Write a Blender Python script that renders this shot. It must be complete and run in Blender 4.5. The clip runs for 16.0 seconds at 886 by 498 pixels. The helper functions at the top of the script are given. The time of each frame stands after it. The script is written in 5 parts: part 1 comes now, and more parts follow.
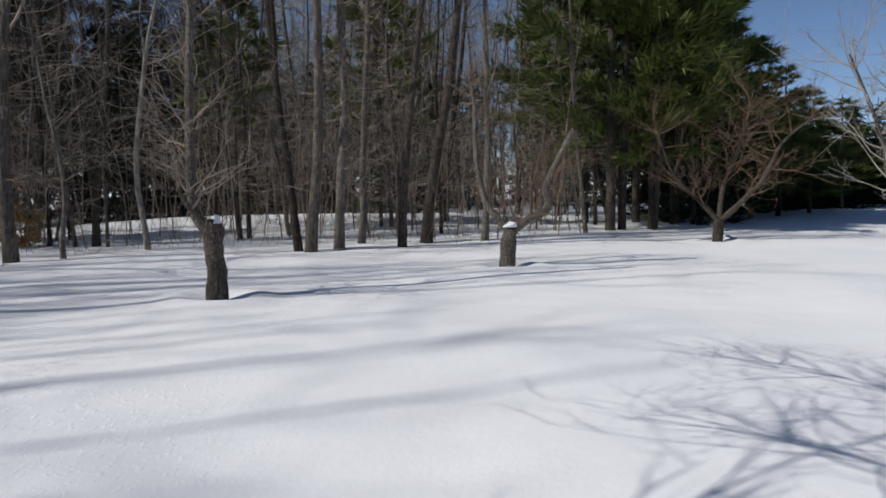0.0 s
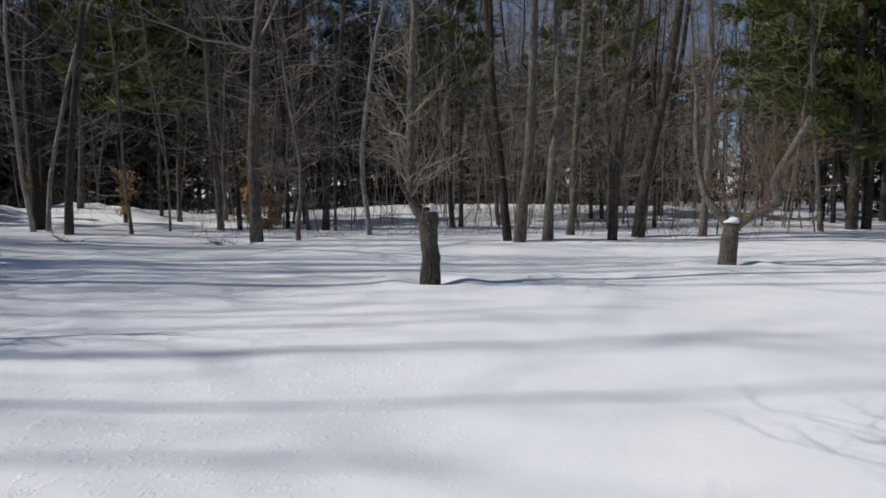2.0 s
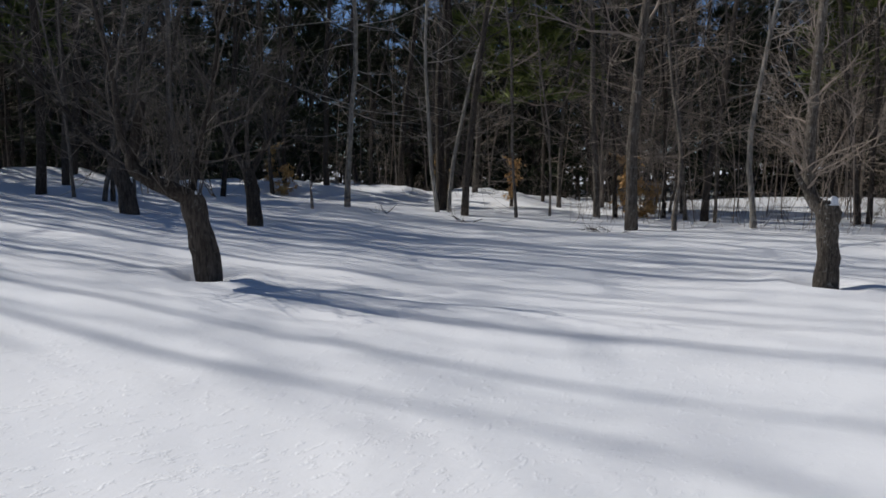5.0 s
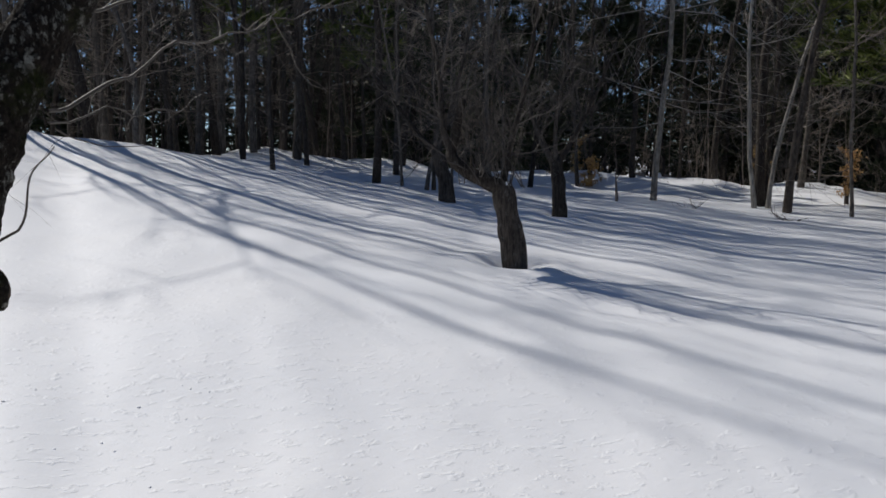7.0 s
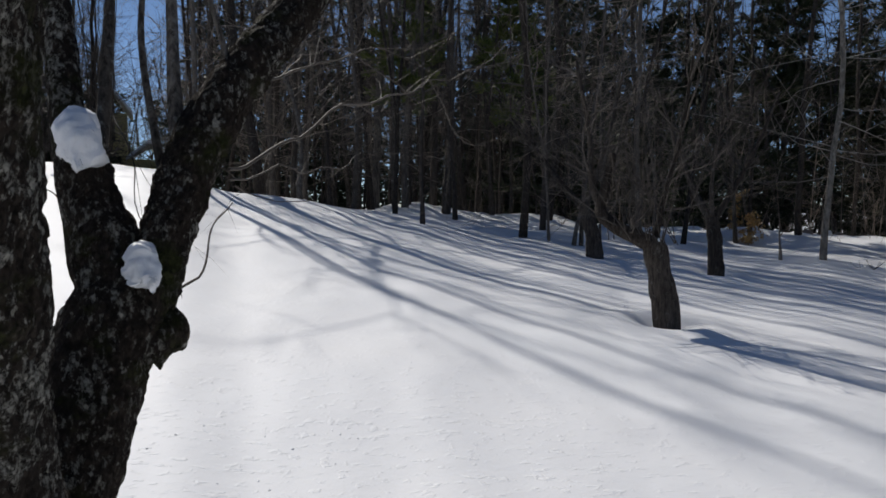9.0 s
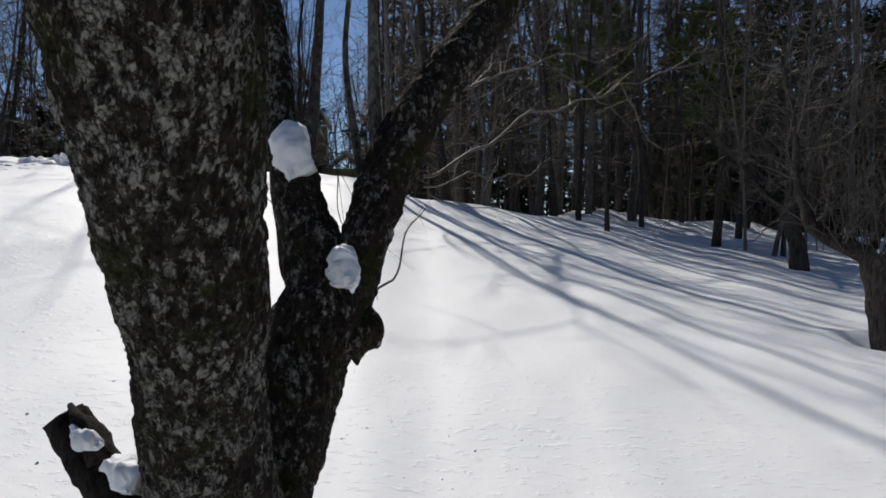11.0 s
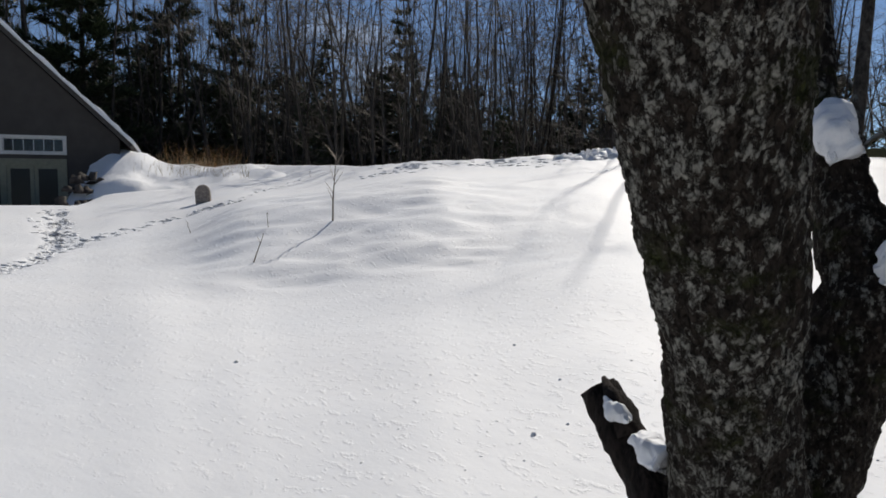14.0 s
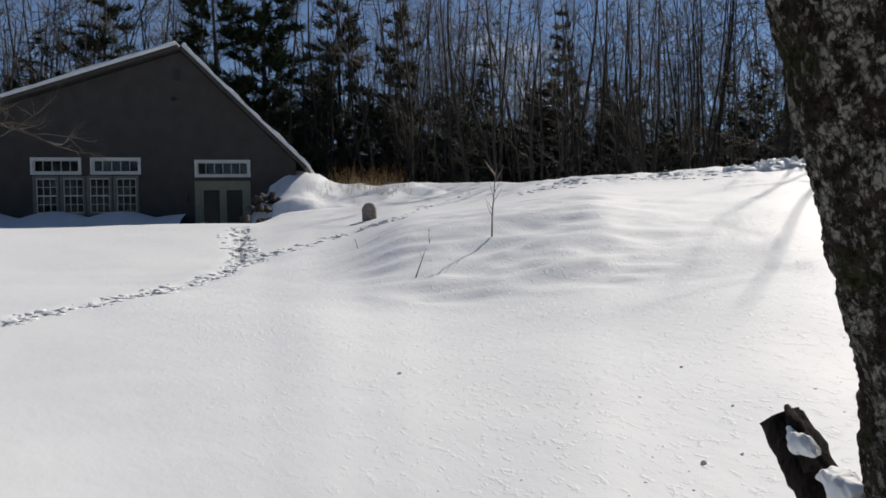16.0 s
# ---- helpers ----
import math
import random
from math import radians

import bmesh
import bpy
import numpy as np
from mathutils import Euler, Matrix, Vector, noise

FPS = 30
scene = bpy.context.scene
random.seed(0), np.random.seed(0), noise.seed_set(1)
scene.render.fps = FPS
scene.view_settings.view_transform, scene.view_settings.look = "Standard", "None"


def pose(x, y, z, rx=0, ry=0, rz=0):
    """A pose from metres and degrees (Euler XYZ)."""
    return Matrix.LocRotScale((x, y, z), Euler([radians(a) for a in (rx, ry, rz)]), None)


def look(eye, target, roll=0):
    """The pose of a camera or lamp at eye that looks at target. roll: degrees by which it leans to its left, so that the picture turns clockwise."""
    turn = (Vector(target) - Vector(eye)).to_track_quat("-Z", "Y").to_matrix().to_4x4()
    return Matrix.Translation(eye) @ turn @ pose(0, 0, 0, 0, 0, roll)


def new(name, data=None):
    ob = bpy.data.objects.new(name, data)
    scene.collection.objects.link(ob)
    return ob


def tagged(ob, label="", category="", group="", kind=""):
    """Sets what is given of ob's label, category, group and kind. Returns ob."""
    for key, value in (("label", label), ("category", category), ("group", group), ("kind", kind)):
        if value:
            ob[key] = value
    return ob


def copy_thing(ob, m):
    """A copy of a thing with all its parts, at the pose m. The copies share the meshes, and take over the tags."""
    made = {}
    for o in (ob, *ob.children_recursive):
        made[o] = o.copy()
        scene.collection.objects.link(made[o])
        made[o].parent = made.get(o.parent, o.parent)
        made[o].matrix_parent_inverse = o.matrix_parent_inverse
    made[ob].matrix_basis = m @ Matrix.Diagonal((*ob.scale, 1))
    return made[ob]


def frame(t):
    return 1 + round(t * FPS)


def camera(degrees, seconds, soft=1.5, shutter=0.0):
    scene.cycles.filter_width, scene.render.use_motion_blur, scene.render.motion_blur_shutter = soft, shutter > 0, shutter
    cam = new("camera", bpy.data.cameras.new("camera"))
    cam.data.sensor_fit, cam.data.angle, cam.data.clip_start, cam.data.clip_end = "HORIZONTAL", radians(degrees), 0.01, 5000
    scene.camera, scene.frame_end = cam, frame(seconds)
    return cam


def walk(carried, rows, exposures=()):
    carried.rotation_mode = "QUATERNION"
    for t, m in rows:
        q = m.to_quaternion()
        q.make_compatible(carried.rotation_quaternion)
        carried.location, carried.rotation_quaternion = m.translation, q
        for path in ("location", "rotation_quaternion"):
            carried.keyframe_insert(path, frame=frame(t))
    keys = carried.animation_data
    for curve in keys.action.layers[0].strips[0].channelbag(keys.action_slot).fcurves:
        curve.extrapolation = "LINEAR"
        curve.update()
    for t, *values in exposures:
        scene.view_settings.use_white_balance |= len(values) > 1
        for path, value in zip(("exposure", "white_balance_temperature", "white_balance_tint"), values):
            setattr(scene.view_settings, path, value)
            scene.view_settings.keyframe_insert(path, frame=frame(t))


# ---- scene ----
cam = camera(63.3, 16.0, soft=1.7)
EYE = 1.6
PATH = [
    (0.0, -0.000, -0.053, 0.000, 0.00, -5.26, 0.58),
    (0.5, -0.001, -0.053, 0.000, 0.82, -5.45, 0.45),
    (1.0, -0.008, -0.054, 0.000, 6.04, -5.65, 0.40),
    (1.5, -0.018, -0.055, 0.000, 13.15, -5.80, 0.16),
    (2.0, -0.022, -0.056, 0.000, 16.53, -5.88, 0.10),
    (2.5, -0.026, -0.058, 0.000, 19.90, -5.94, 0.05),
    (3.0, -0.033, -0.061, 0.000, 25.67, -6.19, -0.01),
    (5.5, -0.060, -0.083, 0.000, 51.77, -7.03, -0.09),
    (6.0, -0.066, -0.091, 0.000, 59.30, -7.25, 0.03),
    (6.5, -0.071, -0.100, 0.000, 66.94, -7.51, 0.09),
    (7.0, -0.072, -0.103, 0.000, 69.52, -7.49, -0.03),
    (7.5, -0.073, -0.108, 0.000, 73.37, -3.56, -0.23),
    (8.0, -0.075, -0.114, 0.000, 78.11, -3.09, -0.18),
    (10.5, -0.076, -0.123, 0.000, 85.13, -2.23, -0.58),
    (11.0, -0.076, -0.137, 0.000, 95.53, -2.74, -0.45),
    (11.5, -0.075, -0.148, 0.000, 103.41, -3.03, -0.41),
    (12.0, -0.073, -0.155, 0.000, 108.85, -3.22, -0.26),
    (12.5, -0.070, -0.161, 0.000, 114.15, -3.34, -0.20),
    (13.0, -0.065, -0.170, 0.000, 121.54, -3.51, -0.06),
    (13.5, -0.061, -0.177, 0.000, 127.64, -3.68, 0.03),
    (14.0, -0.055, -0.184, 0.000, 134.56, -3.71, 0.18),
    (14.5, -0.051, -0.188, 0.000, 138.84, -3.53, 0.26),
    (15.0, -0.048, -0.190, 0.000, 140.88, -2.53, 0.30),
    (15.5, -0.046, -0.192, 0.000, 143.32, -2.50, 0.44),
    (16.0, -0.042, -0.194, 0.000, 147.08, -2.35, 0.61),
]
walk(cam, [(t, pose(x, y, EYE + z, 90 + pitch, roll, yaw)) for t, x, y, z, yaw, pitch, roll in PATH],
     ((0.0, 0.12, 6400, 10), (5.5, 0.06, 6350, 10), (8.0, 0.03, 6450, 10), (12.5, 0.08, 6650, 9), (16.0, 0.06, 6800, 9)))

# ---- light ----
SUN_BEARING, SUN_HEIGHT = 112.0, 41.0  # degrees to the left of +y, degrees above the horizon
world = bpy.data.worlds.new("world")
scene.world = world
world.use_nodes = True
wn, wl = world.node_tree.nodes, world.node_tree.links
wn.clear()
w_out, w_bg, w_sky = wn.new("ShaderNodeOutputWorld"), wn.new("ShaderNodeBackground"), wn.new("ShaderNodeTexSky")
w_sky.sky_type, w_sky.sun_disc = "NISHITA", False
w_sky.sun_elevation, w_sky.sun_rotation = radians(SUN_HEIGHT), radians(-SUN_BEARING)
w_sky.altitude, w_sky.air_density, w_sky.dust_density, w_sky.ozone_density = 3500, 0.9, 0.0, 2.5
w_geo, w_map = wn.new("ShaderNodeTexCoord"), wn.new("ShaderNodeMapping")
w_map.inputs["Scale"].default_value = (1.0, 1.0, 2.6)
w_noise, w_ramp, w_mix = wn.new("ShaderNodeTexNoise"), wn.new("ShaderNodeValToRGB"), wn.new("ShaderNodeMix")
w_noise.inputs["Scale"].default_value, w_noise.inputs["Detail"].default_value = 2.4, 7.0
w_noise.inputs["Roughness"].default_value = 0.58
w_ramp.color_ramp.elements[0].position, w_ramp.color_ramp.elements[1].position = 0.63, 0.8
w_mix.data_type = "RGBA"
w_mix.inputs[7].default_value = (6.8, 7.0, 7.4, 1)
wl.new(w_geo.outputs["Generated"], w_map.inputs["Vector"])
wl.new(w_map.outputs["Vector"], w_noise.inputs["Vector"])
wl.new(w_noise.outputs["Fac"], w_ramp.inputs["Fac"])
wl.new(w_ramp.outputs["Color"], w_mix.inputs["Factor"])
wl.new(w_sky.outputs["Color"], w_mix.inputs[6])
wl.new(w_mix.outputs[2], w_bg.inputs["Color"])
w_bg.inputs["Strength"].default_value = 0.075
wl.new(w_bg.outputs["Background"], w_out.inputs["Surface"])

sun_data = bpy.data.lights.new("sun", "SUN")
sun_data.energy, sun_data.angle, sun_data.color = 3.5, radians(0.55), (1.0, 0.95, 0.88)
sun = new("sun", sun_data)
sb, sh = radians(SUN_BEARING), radians(SUN_HEIGHT)
to_sun = Vector((-math.sin(sb) * math.cos(sh), math.cos(sb) * math.cos(sh), math.sin(sh)))
sun.matrix_world = look(to_sun * 60, (0, 0, 0))
scene.view_settings.exposure = 0.0


# ---- materials ----
def material(name, rough=0.8, metallic=0.0, spec=0.3):
    m = bpy.data.materials.new(name)
    m.use_nodes = True
    b = m.node_tree.nodes["Principled BSDF"]
    b.inputs["Roughness"].default_value = rough
    b.inputs["Metallic"].default_value = metallic
    b.inputs["Specular IOR Level"].default_value = spec
    return m, m.node_tree.nodes, m.node_tree.links, b


def tex_noise(n, l, vec, scale, detail=4.0, rough=0.55):
    t = n.new("ShaderNodeTexNoise")
    t.inputs["Scale"].default_value, t.inputs["Detail"].default_value, t.inputs["Roughness"].default_value = scale, detail, rough
    l.new(vec, t.inputs["Vector"])
    return t.outputs["Fac"]


def stretched(n, l, scale, source="Object"):
    c, m = n.new("ShaderNodeTexCoord"), n.new("ShaderNodeMapping")
    m.inputs["Scale"].default_value = scale
    l.new(c.outputs[source], m.inputs["Vector"])
    return m.outputs["Vector"]


def color_ramp(n, l, fac, stops):
    r = n.new("ShaderNodeValToRGB")
    e = r.color_ramp.elements
    while len(e) < len(stops):
        e.new(0.5)
    for k, (p, c) in zip(e, stops):
        k.position, k.color = p, (*c, 1) if len(c) == 3 else c
    l.new(fac, r.inputs["Fac"])
    return r.outputs["Color"]


def mixed(n, l, fac, a, b, mode="MIX"):
    m = n.new("ShaderNodeMix")
    m.data_type, m.blend_type = "RGBA", mode
    for v, s in ((fac, 0), (a, 6), (b, 7)):
        if isinstance(v, (int, float)):
            m.inputs[s].default_value = v
        elif isinstance(v, tuple):
            m.inputs[s].default_value = (*v, 1)
        else:
            l.new(v, m.inputs[s])
    return m.outputs[2]


def bump(n, l, b, height, strength, distance):
    p = n.new("ShaderNodeBump")
    p.inputs["Strength"].default_value, p.inputs["Distance"].default_value = strength, distance
    l.new(height, p.inputs["Height"])
    l.new(p.outputs["Normal"], b.inputs["Normal"])
    return p


def summed(n, l, *terms):
    out = None
    for value, weight in terms:
        m = n.new("ShaderNodeMath")
        m.operation = "MULTIPLY_ADD"
        l.new(value, m.inputs[0])
        m.inputs[1].default_value = weight
        if out is None:
            m.inputs[2].default_value = 0.0
        else:
            l.new(out, m.inputs[2])
        out = m.outputs[0]
    return out


def snow_material(name, ripple):
    m, n, l, b = material(name, 0.62, 0, 0.35)
    flat = stretched(n, l, (1, 1, 1))
    drift = stretched(n, l, (1.7, 1.0, 1.0))
    big = tex_noise(n, l, flat, 0.35, 3)
    l.new(color_ramp(n, l, big, ((0.3, (0.82, 0.84, 0.87)), (0.75, (0.89, 0.895, 0.905)))), b.inputs["Base Color"])
    crust = tex_noise(n, l, drift, 7.0, 5, 0.6)
    grain = tex_noise(n, l, flat, 60.0, 3)
    lump = tex_noise(n, l, drift, 1.3, 4)
    chips = color_ramp(n, l, tex_noise(n, l, drift, 9.0, 4, 0.6), ((0.56, (0, 0, 0)), (0.66, (1, 1, 1))))
    axis = n.new("ShaderNodeSeparateXYZ")
    l.new(flat, axis.inputs[0])
    windward = n.new("ShaderNodeMapRange")
    windward.inputs["From Min"].default_value, windward.inputs["From Max"].default_value = -0.8, -3.2
    l.new(axis.outputs[0], windward.inputs["Value"])
    chips = mixed(n, l, 1.0, chips, windward.outputs[0], "MULTIPLY")
    bump(n, l, b, summed(n, l, (chips, 0.16), (crust, 0.07), (grain, 0.025), (lump, 0.4)), ripple, 0.09)
    return m


def bark_material(name, dark, light, scale=1.0, lichen=0.0, moss=0.0):
    m, n, l, b = material(name, 0.9, 0, 0.2)
    along = stretched(n, l, (9 * scale, 9 * scale, 1.6 * scale))
    even = stretched(n, l, (scale, scale, scale))
    furrow = tex_noise(n, l, along, 3.0, 6, 0.65)
    broad = tex_noise(n, l, even, 1.4, 3)
    info = n.new("ShaderNodeObjectInfo")
    col = color_ramp(n, l, furrow, ((0.36, dark), (0.66, light)))
    tint = color_ramp(n, l, broad, ((0.3, (0.72, 0.7, 0.68)), (0.7, (1.15, 1.13, 1.1))))
    col = mixed(n, l, 1.0, col, tint, "MULTIPLY")
    vary = color_ramp(n, l, info.outputs["Random"], ((0.0, (0.62, 0.6, 0.58)), (1.0, (1.25, 1.25, 1.25))))
    col = mixed(n, l, 1.0, col, vary, "MULTIPLY")
    height = [(furrow, 1.0), (broad, 0.4)]
    if lichen:
        spots = tex_noise(n, l, even, 9.0, 6, 0.72)
        col = mixed(n, l, color_ramp(n, l, spots, ((0.58, (0, 0, 0)), (0.63, (lichen, lichen, lichen)))), col, (0.36, 0.37, 0.34))
        height.append((spots, 0.3))
    if moss:
        damp = tex_noise(n, l, even, 3.2, 5, 0.7)
        col = mixed(n, l, color_ramp(n, l, damp, ((0.54, (0, 0, 0)), (0.68, (moss, moss, moss)))), col, (0.045, 0.06, 0.02))
    l.new(col, b.inputs["Base Color"])
    bump(n, l, b, summed(n, l, *height), 0.8, 0.03)
    return m


def near_bark_material(name, cover):
    """Scaly old apple bark: small cracked plates, grey lichen crusts and dark moss."""
    m, n, l, b = material(name, 0.92, 0, 0.12)
    even = stretched(n, l, (1, 1, 0.62))
    warp = n.new("ShaderNodeTexNoise")
    warp.inputs["Scale"].default_value, warp.inputs["Detail"].default_value = 38.0, 8.0
    warp.inputs["Roughness"].default_value = 0.75
    l.new(even, warp.inputs["Vector"])
    shift = n.new("ShaderNodeVectorMath")
    shift.operation = "MULTIPLY_ADD"
    shift.inputs[1].default_value = (0.06, 0.06, 0.06)
    l.new(warp.outputs["Color"], shift.inputs[0])
    l.new(even, shift.inputs[2])
    bent = shift.outputs[0]
    edge, cell = n.new("ShaderNodeTexVoronoi"), n.new("ShaderNodeTexVoronoi")
    edge.feature = "DISTANCE_TO_EDGE"
    for v in (edge, cell):
        v.inputs["Scale"].default_value = 52.0
        l.new(bent, v.inputs["Vector"])
    tone = n.new("ShaderNodeSeparateColor")
    l.new(cell.outputs["Color"], tone.inputs[0])
    fine = tex_noise(n, l, even, 150.0, 5, 0.7)
    ragged = tex_noise(n, l, even, 50.0, 6, 0.7)
    patch = tex_noise(n, l, even, 11.0, 4, 0.65)
    wide = tex_noise(n, l, stretched(n, l, (1, 1, 1.6)), 3.6, 5, 0.65)
    bark = color_ramp(n, l, ragged, ((0.32, (0.012, 0.0095, 0.008)), (0.52, (0.036, 0.028, 0.022)), (0.72, (0.085, 0.066, 0.052))))
    crack = color_ramp(n, l, edge.outputs["Distance"], ((0.0, (0.0, 0.0, 0.0)), (0.09, (1, 1, 1))))
    crust = summed(n, l, (tone.outputs[0], 0.12), (patch, 0.45), (ragged, 0.75))
    gate = color_ramp(n, l, crust, ((0.655 + cover, (0, 0, 0)), (0.705 + cover, (1, 1, 1))))
    gate = mixed(n, l, 1.0, gate, crack, "MULTIPLY")
    lichen = color_ramp(n, l, fine, ((0.3, (0.115, 0.11, 0.094)), (0.7, (0.38, 0.367, 0.32))))
    damp = color_ramp(n, l, wide, ((0.53, (0, 0, 0)), (0.65, (1, 1, 1))))
    gate = mixed(n, l, damp, gate, mixed(n, l, 0.8, gate, (0.0, 0.0, 0.0)))
    col = mixed(n, l, gate, bark, lichen)
    moss = color_ramp(n, l, fine, ((0.3, (0.012, 0.016, 0.004)), (0.75, (0.05, 0.062, 0.013))))
    col = mixed(n, l, mixed(n, l, 1.0, damp, (0.75, 0.75, 0.75), "MULTIPLY"), col, mixed(n, l, gate, moss, col))
    l.new(col, b.inputs["Base Color"])
    bump(n, l, b, summed(n, l, (crack, 0.5), (ragged, 0.7), (fine, 0.3), (gate, 0.2)), 1.0, 0.016)
    return m


def plain_material(name, a, b2, scale=6.0, rough=0.8, spec=0.3, relief=0.3, depth=0.01, random_tint=0.0):
    m, n, l, b = material(name, rough, 0, spec)
    v = stretched(n, l, (1, 1, 1))
    f = tex_noise(n, l, v, scale, 5)
    col = color_ramp(n, l, f, ((0.3, a), (0.72, b2)))
    if random_tint:
        g = n.new("ShaderNodeNewGeometry")
        lo, hi = 1 - random_tint, 1 + random_tint
        col = mixed(n, l, 1.0, col, color_ramp(n, l, g.outputs["Random Per Island"], ((0.0, (lo, lo, lo)), (1.0, (hi, hi, hi)))), "MULTIPLY")
    l.new(col, b.inputs["Base Color"])
    bump(n, l, b, f, relief, depth)
    return m


def needle_material(name, a, b2):
    m, n, l, b = material(name, 0.65, 0, 0.25)
    g = n.new("ShaderNodeNewGeometry")
    info = n.new("ShaderNodeObjectInfo")
    col = color_ramp(n, l, g.outputs["Random Per Island"], ((0.0, a), (1.0, b2)))
    col = mixed(n, l, 1.0, col, color_ramp(n, l, info.outputs["Random"], ((0.0, (0.7, 0.75, 0.7)), (1.0, (1.2, 1.15, 1.1)))), "MULTIPLY")
    l.new(col, b.inputs["Base Color"])
    b.inputs["Transmission Weight"].default_value = 0.0
    return m


def siding_material():
    m, n, l, b = material("grey painted clapboard", 0.75, 0, 0.25)
    v = stretched(n, l, (1, 1, 1))
    f = tex_noise(n, l, v, 2.0, 4)
    l.new(color_ramp(n, l, f, ((0.3, (0.048, 0.044, 0.04)), (0.75, (0.066, 0.061, 0.056)))), b.inputs["Base Color"])
    bump(n, l, b, tex_noise(n, l, stretched(n, l, (2, 2, 30)), 2.0, 3), 0.3, 0.01)
    return m


def glass_material():
    m, n, l, b = material("window glass", 0.04, 0, 0.5)
    b.inputs["Base Color"].default_value = (0.3, 0.33, 0.35, 1)
    b.inputs["Transmission Weight"].default_value = 1.0
    b.inputs["IOR"].default_value = 1.45
    return m


SNOW = snow_material("wind-packed snow", 0.3)
SNOW_LUMP = snow_material("loose snow", 0.9)
BARK_GREY = bark_material("grey hardwood bark", (0.065, 0.057, 0.049), (0.235, 0.21, 0.183), 1.0, 0.35)
BARK_DARK = bark_material("dark furrowed bark", (0.03, 0.025, 0.021), (0.115, 0.098, 0.083), 1.2, 0.15)
BARK_PALE = bark_material("pale smooth bark", (0.16, 0.15, 0.135), (0.42, 0.4, 0.36), 0.8, 0.4)
BARK_APPLE = bark_material("rough apple bark", (0.05, 0.043, 0.037), (0.24, 0.215, 0.185), 2.2, 0.5, 0.0)
BARK_NEAR = near_bark_material("lichened old apple bark", 0.002)
BARK_STEM = near_bark_material("dark old apple bark", 0.045)
DEAD_WOOD = bark_material("dead dark wood", (0.008, 0.006, 0.006), (0.055, 0.043, 0.038), 3.0)
TWIG = plain_material("bare twigs", (0.16, 0.128, 0.102), (0.36, 0.3, 0.245), 3.0, 0.8, 0.3)
TWIG_RED = plain_material("reddish bare shoots", (0.11, 0.07, 0.045), (0.24, 0.16, 0.11), 3.0, 0.75, 0.3)
TWIG_PALE = plain_material("pale grey twigs", (0.2, 0.18, 0.155), (0.40, 0.37, 0.33), 3.0, 0.8, 0.3)
# darker copy of the bare twigs, with backlit shade put into the colour
TWIG_DARK = plain_material("bare twigs darkened for shade", (0.04, 0.033, 0.027), (0.12, 0.1, 0.082), 3.0, 0.7, 0.35)
CUT = plain_material("weathered cut wood", (0.05, 0.037, 0.028), (0.16, 0.12, 0.09), 18, 0.85, 0.2, 0.6)
# far stems: the shade of backlit trunks is put into this colour
BARK_BLACK = plain_material("far bark darkened as backlit", (0.04, 0.034, 0.029), (0.11, 0.095, 0.082), 2.0, 0.9, 0.2)
NEEDLES = needle_material("white pine needles", (0.05, 0.075, 0.016), (0.165, 0.195, 0.052))
HEMLOCK = needle_material("dark hemlock needles", (0.022, 0.032, 0.016), (0.065, 0.08, 0.038))
TAN_LEAF = needle_material("dry beech leaves", (0.34, 0.19, 0.06), (0.68, 0.45, 0.2))
STRAW = needle_material("dry straw stems", (0.25, 0.2, 0.13), (0.5, 0.42, 0.3))
SHRUB = needle_material("orange-brown shrub stems", (0.16, 0.085, 0.03), (0.34, 0.19, 0.08))
SIDING = siding_material()
TRIM = plain_material("white painted trim", (0.52, 0.52, 0.5), (0.66, 0.66, 0.63), 9, 0.5, 0.4, 0.1)
DOOR_TRIM = plain_material("olive grey door paint", (0.17, 0.17, 0.12), (0.23, 0.23, 0.165), 9, 0.5, 0.4, 0.1)
GREY_TRIM = plain_material("grey painted casing", (0.13, 0.125, 0.115), (0.18, 0.175, 0.16), 9, 0.6, 0.3, 0.1)
ROOFING = plain_material("dark shingle roofing", (0.04, 0.038, 0.036), (0.09, 0.085, 0.08), 14, 0.9, 0.2)
# near-black colour carries the dimness of rooms seen through windows
DARK_ROOM = plain_material("dark stand-in for an unlit room", (0.02, 0.02, 0.022), (0.045, 0.045, 0.05), 2, 0.9, 0.1)
GLASS = glass_material()
DARK_GLASS = plain_material("dark door glass", (0.012, 0.014, 0.017), (0.018, 0.02, 0.024), 2, 0.12, 0.2, 0.0)
STONE = plain_material("rough field stone", (0.16, 0.135, 0.115), (0.36, 0.31, 0.27), 12, 0.9, 0.2, 0.7, 0.03)
# rock colour darkened to carry the shade of the drift's hollow
DARK_STONE = plain_material("rock darkened for the hollow", (0.03, 0.026, 0.023), (0.1, 0.085, 0.075), 9, 0.8, 0.3, 0.7, 0.03)
YELLOW = plain_material("yellow painted boards", (0.42, 0.37, 0.17), (0.55, 0.48, 0.24), 6, 0.7, 0.3)
METAL = plain_material("dark metal fitting", (0.012, 0.012, 0.012), (0.03, 0.03, 0.03), 12, 0.5, 0.5)


